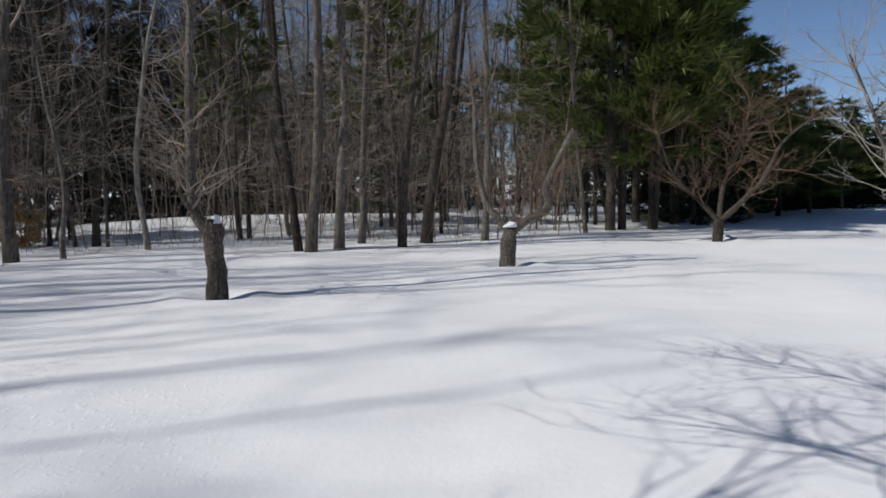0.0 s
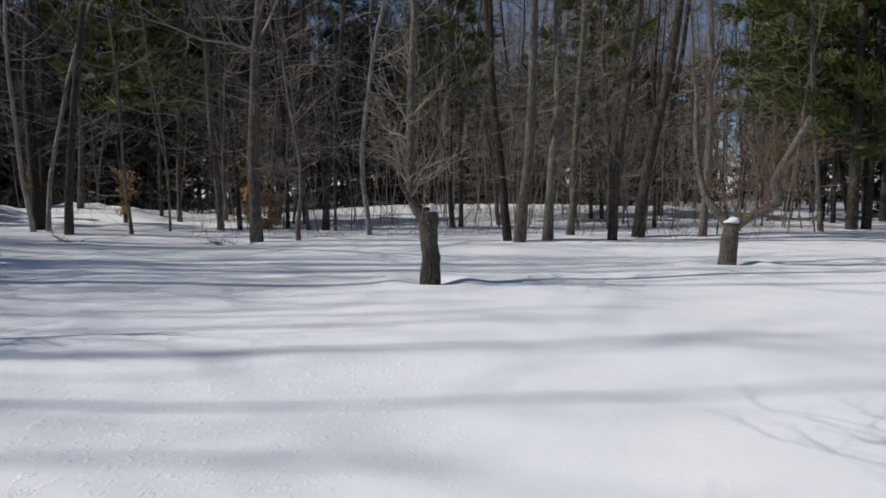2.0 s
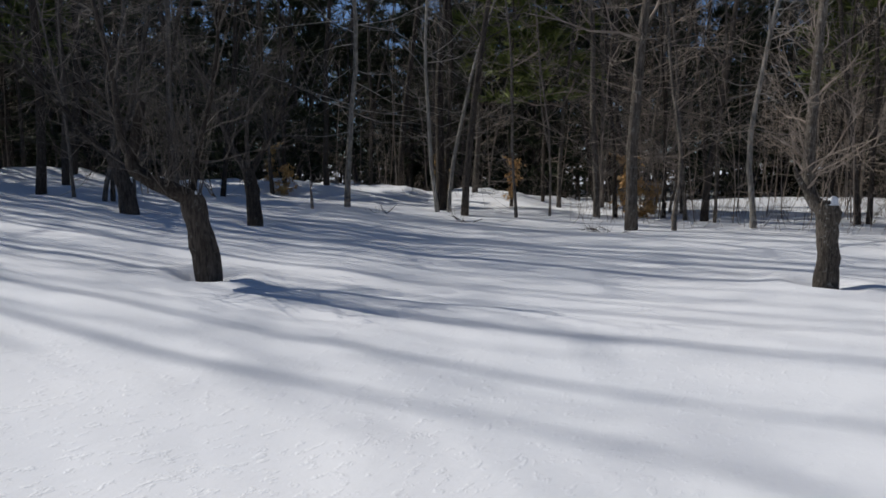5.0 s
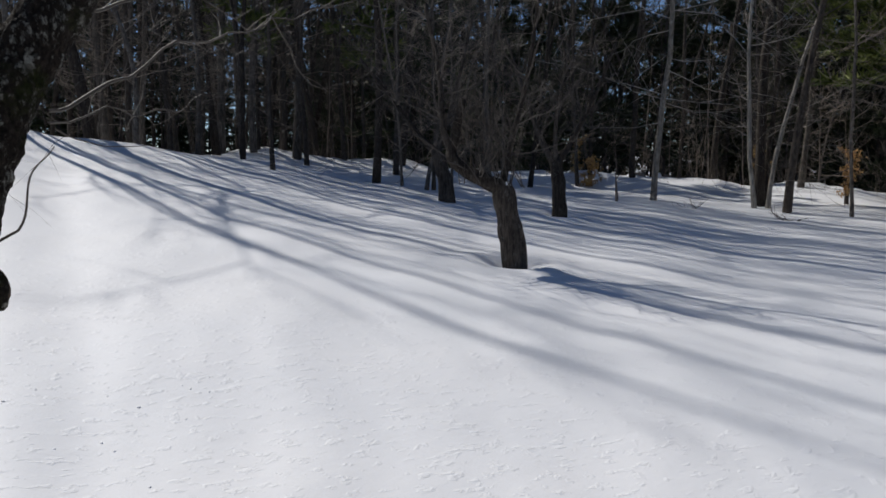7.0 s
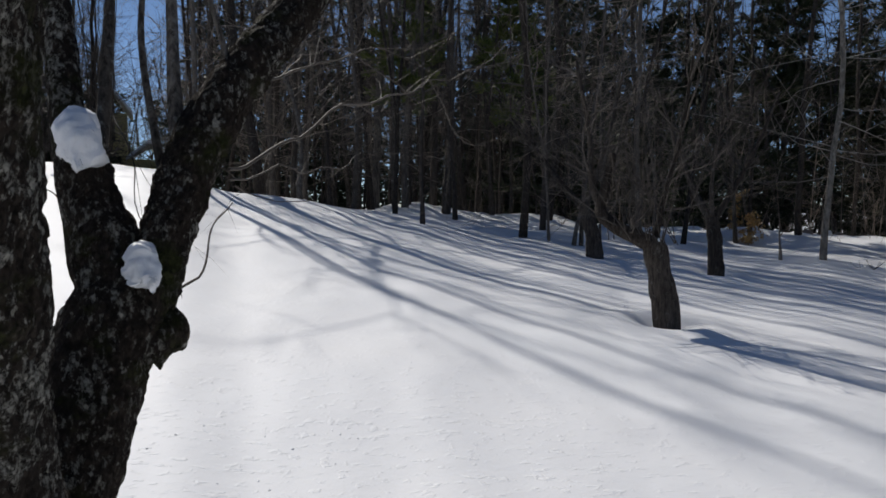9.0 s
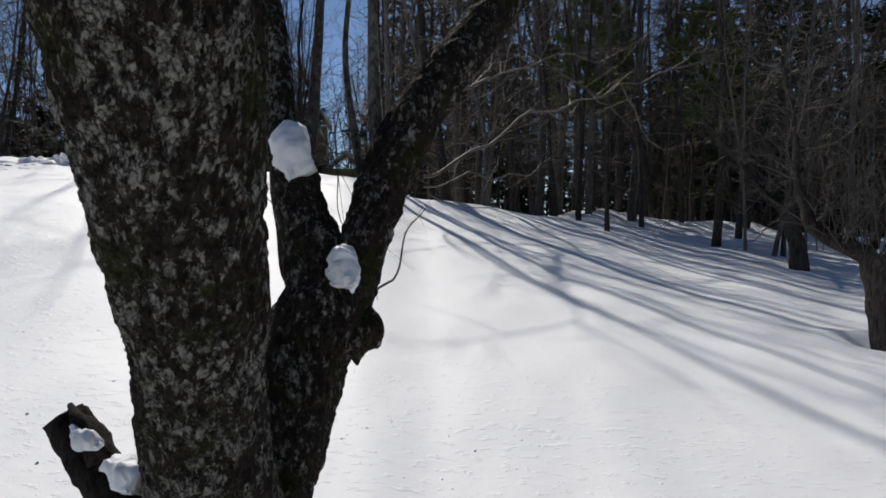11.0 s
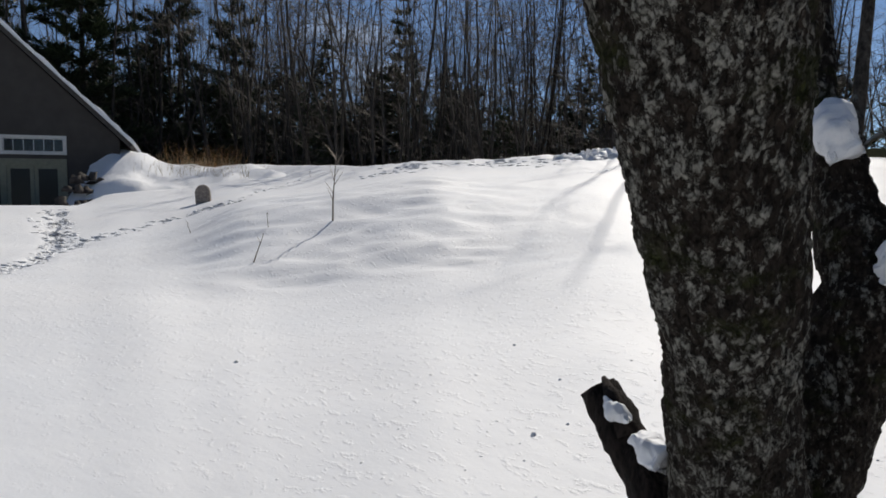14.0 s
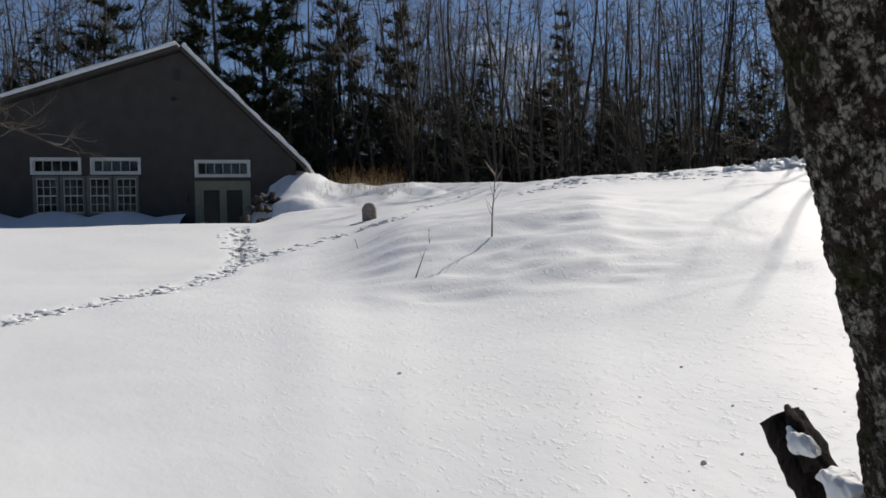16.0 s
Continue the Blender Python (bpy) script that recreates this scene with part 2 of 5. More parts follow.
# ---- mesh building ----
class Geo:
    """Collects vertices and faces of one mesh."""

    def __init__(self):
        self.v, self.f = [], []

    def tube(self, pts, radii, n=6, cap=True, lump=0.0, seed=0.0):
        base = len(self.v)
        side = None
        span = max(0.03, *radii)
        last = len(pts) - 1
        for i, p in enumerate(pts):
            d = (pts[min(i + 1, last)] - pts[max(i - 1, 0)])
            d = d.normalized() if d.length > 1e-9 else Vector((0, 0, 1))
            if side is None:
                side = d.cross(Vector((0.31, 0.95, 0.05)))
                if side.length < 0.1:
                    side = d.cross(Vector((1, 0, 0)))
            side = (side - d * side.dot(d)).normalized()
            other = d.cross(side)
            for k in range(n):
                a = 2 * math.pi * k / n
                q = side * math.cos(a) + other * math.sin(a)
                r = radii[i]
                if lump:
                    w = p + q * r
                    r *= 1 + lump * noise.noise(w * (0.75 / span) + Vector((seed, 0, 0))) + 0.5 * lump * noise.noise(w * (2.2 / span))
                self.v.append(p + q * r)
        for i in range(last):
            for k in range(n):
                a, b = base + i * n + k, base + i * n + (k + 1) % n
                self.f.append((a, b, b + n, a + n))
        if cap:
            self.f.append(tuple(base + last * n + k for k in range(n)))
            self.f.append(tuple(base + k for k in reversed(range(n))))

    def tri(self, a, b, c):
        k = len(self.v)
        self.v += [a, b, c]
        self.f.append((k, k + 1, k + 2))

    def quad(self, a, b, c, d):
        k = len(self.v)
        self.v += [a, b, c, d]
        self.f.append((k, k + 1, k + 2, k + 3))

    def box(self, lo, hi):
        k = len(self.v)
        for z in (lo[2], hi[2]):
            for x, y in ((lo[0], lo[1]), (hi[0], lo[1]), (hi[0], hi[1]), (lo[0], hi[1])):
                self.v.append(Vector((x, y, z)))
        for q in ((0, 3, 2, 1), (4, 5, 6, 7), (0, 1, 5, 4), (1, 2, 6, 5), (2, 3, 7, 6), (3, 0, 4, 7)):
            self.f.append(tuple(k + i for i in q))

    def lump(self, c, size, seed, rough=0.35, rings=3, n=7):
        """A rough clod, flattened below."""
        k = len(self.v)
        c = Vector(c)
        for i in range(rings + 1):
            e = math.pi / 2 * i / rings
            for j in range(n):
                a = 2 * math.pi * j / n + 0.4 * i
                q = Vector((math.cos(a) * math.cos(e) * size[0], math.sin(a) * math.cos(e) * size[1], math.sin(e) * size[2]))
                s = 1 + rough * noise.noise(q * (1.6 / max(size)) + Vector((seed * 3.7, seed, 0)))
                self.v.append(c + q * s)
        for i in range(rings):
            for j in range(n):
                a, b = k + i * n + j, k + i * n + (j + 1) % n
                self.f.append((a, b, b + n, a + n))
        self.f.append(tuple(k + j for j in reversed(range(n))))

    def mesh(self, name, mat, smooth=True):
        me = bpy.data.meshes.new(name)
        me.from_pydata([tuple(p) for p in self.v], [], self.f)
        me.materials.append(mat)
        if smooth:
            me.polygons.foreach_set("use_smooth", [True] * len(me.polygons))
        me.update()
        return me


def thing(name, m, label, category, group="", kind=""):
    ob = new(name)
    ob.empty_display_size = 0.2
    ob.matrix_basis = m
    return tagged(ob, label, category, group, kind)


def part(name, geo, mat, parent, label="", smooth=True):
    ob = new(name, geo.mesh(name, mat, smooth))
    ob.parent = parent
    if label:
        tagged(ob, label)
    return ob


def solid(name, geo, mat, label, category, group="", kind="", m=None, smooth=True):
    ob = new(name, geo.mesh(name, mat, smooth))
    if m is not None:
        ob.matrix_basis = m
    return tagged(ob, label, category, group, kind)


def polar(az, d, sink=0.0):
    x, y = -d * math.sin(radians(az)), d * math.cos(radians(az))
    return Vector((x, y, land(x, y) - sink))


# ---- lie of the land ----
KNOTS = (  # bearing (degrees to the left of +y), height of the rise, distance at which it is reached
    (-180, 0.6, 30), (-60, 0.0, 30), (30, 0.0, 30), (45, 0.15, 24), (56, 0.45, 22), (66, 0.62, 20), (75, 0.95, 21), (85, 1.45, 22),
    (97, 2.1, 24), (104, 2.85, 24), (120, 2.85, 21), (135, 2.8, 23), (150, 3.3, 33), (155, 3.0, 33), (162, 1.55, 23), (180, 1.5, 23))


def ramp(a, b, x):
    u = min(1.0, max(0.0, (x - a) / (b - a)))
    return u * u * (3 - 2 * u)


def bearing_values(az):
    for (a0, h0, d0), (a1, h1, d1) in zip(KNOTS, KNOTS[1:]):
        if az <= a1:
            u = ramp(a0, a1, az)
            return h0 + (h1 - h0) * u, d0 + (d1 - d0) * u
    return KNOTS[-1][1:]


def land(x, y):
    """Height of the snow at a place, without its small ripples."""
    d = math.hypot(x, y)
    az = math.degrees(math.atan2(-x, y))
    if az < -150:
        az += 360
        h, far = (1.5, 23) if az < 190 else (1.5 - 0.9 * ramp(190, 210, az), 26)
    else:
        h, far = bearing_values(az)
    u = d / far
    z = h * min(1.0, u) ** 1.5
    if u > 1:
        z -= ramp(85, 100, az) * (1 - ramp(150, 160, az)) * min(1.6, 0.07 * (d - far))
    # planted mound in front of the bank
    z += 0.6 * (0.8 * min(1.0, max(0.0, (d - 9.9) / 3.6)) + 0.2 * ramp(9.7, 13.5, d)) * (1 - ramp(14.5, 26, d)) * ramp(108, 142, az) * (1 - ramp(148, 158, az))
    z -= 0.1 * ramp(5.0, 8.6, d) * (1 - ramp(9.0, 10.6, d)) * ramp(124, 137, az) * (1 - ramp(148, 158, az))
    # low bank along the edge of the wood
    z += 0.4 * math.exp(-((d - 27.5) / 2.2) ** 2) * ramp(26, 48, az) * (1 - ramp(80, 92, az))
    z -= 0.9 * ramp(29, 36, d) * ramp(20, 45, az) * (1 - ramp(80, 95, az))
    z += 0.35 * math.exp(-((d - 30) / 3) ** 2) * ramp(-12, 0, az) * (1 - ramp(20, 34, az))
    return z


# ---- foot tracks in the snow ----
TRACKS = (  # way points, half width, lumps
    (((-6.47, -20.99), (-5.36, -17.40), (-4.49, -14.35)), 0.24, 800),
    (((-4.49, -14.35), (-3.47, -12.62), (-2.46, -11.55), (-1.42, -10.84), (-0.35, -10.12), (0.6, -9.8)), 0.17, 800),
    (((-4.49, -14.35), (-5.72, -15.52), (-7.04, -16.39), (-8.10, -16.36), (-8.48, -15.17)), 0.19, 600),
    (((-8.48, -15.17), (-12.55, -19.95), (-16.17, -22.81)), 0.12, 180))
TRACK_LINES = []
for way, half, _ in TRACKS:
    for (ax, ay), (bx, by) in zip(way, way[1:]):
        TRACK_LINES.append((ax, ay, bx - ax, by - ay, half))


def trodden(x, y):
    """Depth of the churned track at a place."""
    if not (-17 < x < 1.2 and -23 < y < -9):
        return 0.0
    best = 0.0
    for ax, ay, dx, dy, half in TRACK_LINES:
        t = min(1.0, max(0.0, ((x - ax) * dx + (y - ay) * dy) / (dx * dx + dy * dy)))
        q = math.hypot(x - ax - t * dx, y - ay - t * dy) / half
        if q < 2:
            best = max(best, math.exp(-q * q) * min(1.0, half / 0.19))
    return best


# ---- the ground ----
def ripples(x, y, d):
    p = Vector((x, y, 0))
    z = 0.07 * noise.noise(p * 0.22) + 0.035 * noise.noise(p * 0.6 + Vector((5, 2, 0)))
    fade = max(0.0, 1 - d / 40)
    z += fade * 0.012 * noise.noise(Vector((x * 1.1, y * 2.6, 3)))
    az = math.degrees(math.atan2(-x, y))
    mound = ramp(9.4, 10.2, d) * (1 - ramp(14, 18, d)) * ramp(124, 134, az) * (1 - ramp(150, 156, az))
    u, v = -0.8 * x + 0.6 * y, -0.6 * x - 0.8 * y
    z += mound * (0.1 * (0.5 - abs(noise.noise(Vector((u * 0.55, v * 1.3, 9))))) + 0.075 * (0.5 - abs(noise.noise(Vector((u * 1.1, v * 2.6, 2))))) - 0.06)
    z += mound * 0.05 * (0.4 - abs(noise.noise(Vector((u * 1.3, v * 3.6, 12)))))
    z += 0.06 * mound * ramp(12, 14, d) * abs(noise.noise(Vector((u * 0.7, v * 0.9, 4))))
    crest = ramp(19, 21, d) * (1 - ramp(23, 27, d)) * ramp(100, 108, az) * (1 - ramp(140, 150, az))
    z += crest * (0.22 * abs(noise.noise(Vector((x * 0.5, y * 0.5, 1)))) + 0.1 * noise.noise(Vector((x * 1.6, y * 1.6, 1))))
    bank = math.exp(-((d - 27.5) / 2.5) ** 2) * ramp(20, 40, az) * (1 - ramp(86, 96, az))
    z += bank * (0.3 * noise.noise(Vector((x * 0.5, y * 0.5, 7))) + 0.12 * noise.noise(Vector((x * 1.7, y * 1.7, 7))))
    return z


def snow_top(x, y):
    z = land(x, y) + ripples(x, y, math.hypot(x, y))
    churn = trodden(x, y)
    if churn > 0.02:
        z += churn * (0.12 * noise.noise(Vector((x * 3.1, y * 3.1, 6))) - 0.06)
    return z


def on_snow(az, d, sink=0.0):
    x, y = -d * math.sin(radians(az)), d * math.cos(radians(az))
    return Vector((x, y, snow_top(x, y) - sink))


WELLS = ((17.7, 10.6), (-5.1, 13.6), (64.6, 9.4), (60.8, 15.4), (69.7, 16.8), (-21.0, 20.7))


def well(x, y):
    """Hollow with a soft lip melted round each old trunk."""
    z = 0.0
    for az, d in WELLS:
        r = math.hypot(x + d * math.sin(radians(az)), y - d * math.cos(radians(az)))
        if r < 1.4:
            z += 0.05 * math.exp(-((r - 0.6) / 0.22) ** 2) - 0.12 * math.exp(-(r / 0.28) ** 2)
    return z


def build_ground():
    g = Geo()
    rings = [0.25]
    while rings[-1] < 48:
        rings.append(rings[-1] + 0.12 if 9.0 < rings[-1] < 16 else rings[-1] * 1.024)
    while rings[-1] < 2600:
        rings.append(rings[-1] * 1.3)
    n = 640
    g.v.append(Vector((0, 0, snow_top(0, 0))))
    for d in rings:
        for k in range(n):
            a = 2 * math.pi * k / n
            x, y = -d * math.sin(a), d * math.cos(a)
            g.v.append(Vector((x, y, snow_top(x, y) + well(x, y) if d < 60 else land(x, y))))
    for k in range(n):
        g.f.append((0, 1 + k, 1 + (k + 1) % n))
    for i in range(len(rings) - 1):
        for k in range(n):
            a, b = 1 + i * n + k, 1 + i * n + (k + 1) % n
            g.f.append((a, a + n, b + n, b))
    return solid("ground", g, SNOW, "deep smooth wind-packed snow over an old orchard", "snow", kind="structure")


build_ground()


# ---- trees ----
def wander(rng, start, direction, length, steps, bend, lift=0.0):
    pts, d = [start.copy()], direction.normalized()
    for _ in range(steps):
        d = (d + Vector((rng.uniform(-bend, bend), rng.uniform(-bend, bend), rng.uniform(-bend, bend) + lift))).normalized()
        pts.append(pts[-1] + d * (length / steps))
    return pts


def sprig(geo, rng, start, direction, length, radius, level, bend=0.22, lift=0.04, kids=4, sides=4, fine=False):
    """A limb and the twigs that leave it."""
    steps = (2, 3, 5)[level] if fine else (1, 3, 4)[level]
    pts = wander(rng, start, direction, length, steps, bend, lift)
    geo.tube(pts, [radius * (1 - 0.8 * i / steps) for i in range(steps + 1)], sides if level > 1 else 3, cap=False)
    if level <= 0:
        return
    for _ in range(kids):
        u = rng.uniform(0.2, 1.0) * steps
        i = min(steps - 1, int(u))
        p = pts[i].lerp(pts[i + 1], u - i)
        along = (pts[i + 1] - pts[i]).normalized()
        out = Vector((rng.gauss(0, 1), rng.gauss(0, 1), rng.gauss(0.25, 0.8))).normalized()
        sprig(geo, rng, p, along * 0.75 + out * 0.8, length * rng.uniform(0.3, 0.6), radius * 0.5, level - 1, bend, lift, kids, sides, fine)


def forest_tree(seed, height, radius, low, bark, twigs, label, thin=False, forked=False):
    """A tall bare tree: trunk, often a second leader, crown, and dead twigs low on the stem."""
    rng = random.Random(seed)
    top = thing("forest_tree", Matrix(), label, "tree")
    steps = 16

    def leader(start, d, length, sway):
        out = [start.copy()]
        d = d.copy()
        for i in range(steps):
            d += Vector((rng.uniform(-sway, sway), rng.uniform(-sway, sway), 0))
            d.x, d.y = d.x * 0.88, d.y * 0.88
            out.append(out[-1] + d.normalized() * length / steps)
        return out

    sway = 0.15 if thin else 0.11
    pts = leader(Vector((0, 0, -0.4)), Vector((rng.uniform(-0.08, 0.08), rng.uniform(-0.08, 0.08), 1)), height + 0.4, sway)
    rad = [radius * (1.3 if i == 0 else 1 - 0.86 * (i / steps) ** 0.9) for i in range(steps + 1)]
    trunk = Geo()
    trunk.tube(pts, rad, 8, lump=0.16, seed=seed)
    stems = [(pts, rad)]
    if forked:
        k = rng.choice((3, 4, 5))
        a = rng.uniform(0, 6.28)
        side = leader(pts[k], Vector((0.32 * math.cos(a), 0.32 * math.sin(a), 1)), height * (1 - k / steps) * 0.9, sway)
        srad = [rad[k] * 0.72 * (1 - 0.86 * i / steps) for i in range(steps + 1)]
        trunk.tube(side, srad, 7, lump=0.16, seed=seed + 1)
        stems.append((side, srad))
    part("trunk", trunk, bark, top)
    crown = Geo()

    def spot(u, which=0):
        line, rr = stems[which]
        k = min(steps - 1, int(u * steps))
        return line[k].lerp(line[k + 1], u * steps - k), rr[k]

    for _ in range(26 if thin else 44):  # dead twigs on the lower stem, drooping or level, turned up at the tips
        p, r = spot(rng.uniform(low / height, 0.55))
        a = rng.uniform(0, 6.28)
        sprig(crown, rng, p, Vector((math.cos(a), math.sin(a), rng.uniform(-0.45, 0.35))), rng.uniform(0.7, 3.0), 0.012, 1, 0.34, 0.08, 5)
    for j in range(10 if thin else 17):  # living limbs
        u = rng.uniform(0.25, 0.98)
        p, r = spot(u, j % len(stems))
        a = rng.uniform(0, 6.28)
        sprig(crown, rng, p, Vector((math.cos(a), math.sin(a), rng.uniform(0.1, 1.2))), height * rng.uniform(0.09, 0.19) * (1.25 - 0.6 * u), max(0.018, r * 0.34), 2, 0.26, 0.06, 4)
    tagged(part("crown", crown, twigs, top, "fine bare branches"), kind="stuff")
    return top


def tuft(geo, rng, p, d, size, blades, slim=0.13):
    """A spray of flat needles or small leaves."""
    for _ in range(blades):
        q = (d + Vector((rng.gauss(0, 0.55), rng.gauss(0, 0.55), rng.gauss(0, 0.4)))).normalized()
        s = q.cross(Vector((rng.uniform(-1, 1), rng.uniform(-1, 1), 1))).normalized() * size * slim
        geo.tri(p - s, p + s, p + q * size * rng.uniform(0.8, 1.4))


def pine_tree(seed, height, radius, low, spread, needles, label, name="pine_tree", density=1.0, droop=-0.05, blades=7, size=0.42, slim=0.13):
    rng = random.Random(seed)
    top = thing(name, Matrix(), label, "tree")
    steps = 10
    pts = wander(rng, Vector((0, 0, -0.4)), Vector((0, 0, 1)), height + 0.4, steps, 0.02)
    trunk = Geo()
    trunk.tube(pts, [radius * (1 - 0.92 * i / steps) + 0.01 for i in range(steps + 1)], 9, lump=0.1, seed=seed)
    part("trunk", trunk, BARK_DARK, top)
    limbs, leaves = Geo(), Geo()
    z = low
    while z < height - 0.3:
        u = (z - low) / (height - low)
        reach = spread * (1 - u) ** 0.75 * (0.65 + 0.35 * min(1, u * 5)) + 0.25
        k = min(steps - 1, int(z / height * steps))
        c = pts[k].lerp(pts[k + 1], max(0, min(1, z / height * steps - k)))
        for _ in range(rng.choice((4, 5, 5, 6))):
            a = rng.uniform(0, 6.28)
            length = reach * rng.uniform(0.55, 1.15)
            arm = wander(rng, c, Vector((math.cos(a), math.sin(a), rng.uniform(0.0, 0.35) + droop)), length, 5, 0.13, 0.03)
            limbs.tube(arm, [max(0.006, 0.028 * length / 3 * (1 - i / 6)) for i in range(6)], 3, cap=False)
            for i in range(int(9 * length * density) + 2):
                w = rng.uniform(0.25, 1.0) ** 0.8 * 5
                j = min(4, int(w))
                p = arm[j].lerp(arm[j + 1], w - j)
                d = (arm[j + 1] - arm[j]).normalized()
                off = Vector((rng.gauss(0, 0.16), rng.gauss(0, 0.16), rng.gauss(0.03, 0.07))) * length * 0.45
                tuft(leaves, rng, p + off, d + Vector((0, 0, 0.25)), size * rng.uniform(0.7, 1.2), blades, slim)
        z += rng.uniform(0.38, 0.62) * height / 14 * 1.5
    tagged(part("branchwork", limbs, TWIG_DARK, top, "dark bare lower branches"), kind="stuff")
    tagged(part("foliage", leaves, needles, top, "clumped evergreen needles", smooth=False), kind="stuff")
    return top


def beech_sapling(seed, height):
    rng = random.Random(seed)
    top = thing("beech_sapling", Matrix(), "young beech holding dry tan leaves in snow", "sapling")
    stem, leaf = Geo(), Geo()
    pts = wander(rng, Vector((0, 0, -0.3)), Vector((0, 0, 1)), height + 0.3, 6, 0.08)
    stem.tube(pts, [0.02 * (1 - 0.8 * i / 6) for i in range(7)], 5)
    for _ in range(16):
        w = rng.uniform(1.2, 6)
        i = min(5, int(w))
        p = pts[i].lerp(pts[i + 1], w - i)
        a = rng.uniform(0, 6.28)
        arm = wander(rng, p, Vector((math.cos(a), math.sin(a), rng.uniform(-0.1, 0.4))), rng.uniform(0.25, 0.6), 4, 0.2)
        stem.tube(arm, [0.007, 0.006, 0.005, 0.004, 0.003], 3, cap=False)
        for q in arm[1:]:
            for _ in range(8):
                tuft(leaf, rng, q + Vector((rng.gauss(0, 0.09), rng.gauss(0, 0.09), rng.gauss(0, 0.06))), Vector((rng.gauss(0, 1), rng.gauss(0, 1), -0.7)), 0.13, 1, 0.32)
    part("stem", stem, TWIG, top)
    tagged(part("foliage", leaf, TAN_LEAF, top, "dry tan leaves", smooth=False), kind="stuff")
    return top


KINDS = {
    "grey": [forest_tree(11 + i, 19 + i, 0.15, 1.8, BARK_GREY, TWIG, "tall bare grey-barked hardwood standing in snow", False, i > 0) for i in range(4)],
    "dark": [forest_tree(31 + i, 21 + i, 0.15, 1.6, BARK_DARK, TWIG_DARK, "tall dark-barked bare forest tree in snow", False, i == 1) for i in range(4)],
    "pale": [forest_tree(51 + i, 15 + i, 0.08, 2.4, BARK_PALE, TWIG_PALE, "slim pale-barked bare young tree at the wood's edge", True) for i in range(2)],
    "slim": [forest_tree(71 + i, 12 + i, 0.06, 1.2, BARK_GREY, TWIG, "slim bare young hardwood with fine twigs", True, i == 2) for i in range(3)],
    "pine": [pine_tree(91, 19, 0.2, 4.0, 3.6, NEEDLES, "tall white pine with clumped green needles", density=1.3, blades=9, size=0.42, slim=0.07)],
    "hemlock": [pine_tree(95 + i, 7.5 + 2 * i, 0.09, 0.5, 2.2, HEMLOCK, "dark understory hemlock with drooping boughs", "hemlock_tree", 0.8, -0.2, 4, 0.5, 0.1) for i in range(2)],
    "highpine": [pine_tree(98, 22, 0.19, 8.5, 3.2, HEMLOCK, "tall dark pine with a bare lower trunk", "pine_tree", 0.9, -0.1, 7, 0.55, 0.08)],
    "bigpine": [pine_tree(131, 18, 0.2, 3.2, 4.8, NEEDLES, "broad tall white pine with sunlit green boughs", "pine_tree", 1.9, -0.06, 8, 0.5, 0.085)],
    "bough": [pine_tree(121, 8.5, 0.06, 3.9, 2.1, NEEDLES, "slender young pine with green boughs above a bare stem", "pine_tree", 0.8, -0.1)],
    "darkpine": [pine_tree(141, 19, 0.2, 2.5, 4.2, HEMLOCK, "tall dark dense pine against the sky", "pine_tree", 1.2, -0.1, 7, 0.6, 0.09)],
    "beech": [beech_sapling(61, 1.9), beech_sapling(62, 1.4)],
}
BASE_RADIUS = {"grey": 0.15, "dark": 0.15, "pale": 0.08, "slim": 0.06, "pine": 0.19, "hemlock": 0.09, "highpine": 0.19, "bough": 0.06, "bigpine": 0.2, "darkpine": 0.2, "beech": 0.02}
placed = {k: 0 for k in KINDS}
tree_rng = random.Random(5)


def plant(kind, az, d, radius=None, turn=None, lean=(0, 0), group="trees of the wood", tall=1.0):
    options = KINDS[kind]
    k = placed[kind]
    placed[kind] += 1
    s = 1.0 if radius is None else radius / BASE_RADIUS[kind]
    p = on_snow(az, d, 0.03)
    z = tall * min(1.35, max(0.75, s ** 0.35))
    turn = tree_rng.uniform(0, 360) if turn is None else turn
    if lean == (0, 0) and kind in ("grey", "dark", "slim", "pale"):
        lean = (tree_rng.gauss(0, 1.6), tree_rng.gauss(0, 1.6))
    m = Matrix.Translation(p) @ pose(0, 0, 0, lean[0], lean[1], turn) @ Matrix.Diagonal((s ** 0.8, s ** 0.8, z, 1))
    ob = options[k % len(options)]
    if k < len(options):
        ob.matrix_basis = m
        ob["group"] = group
        return ob
    ob = copy_thing(ob, m)
    ob["group"] = group
    return ob


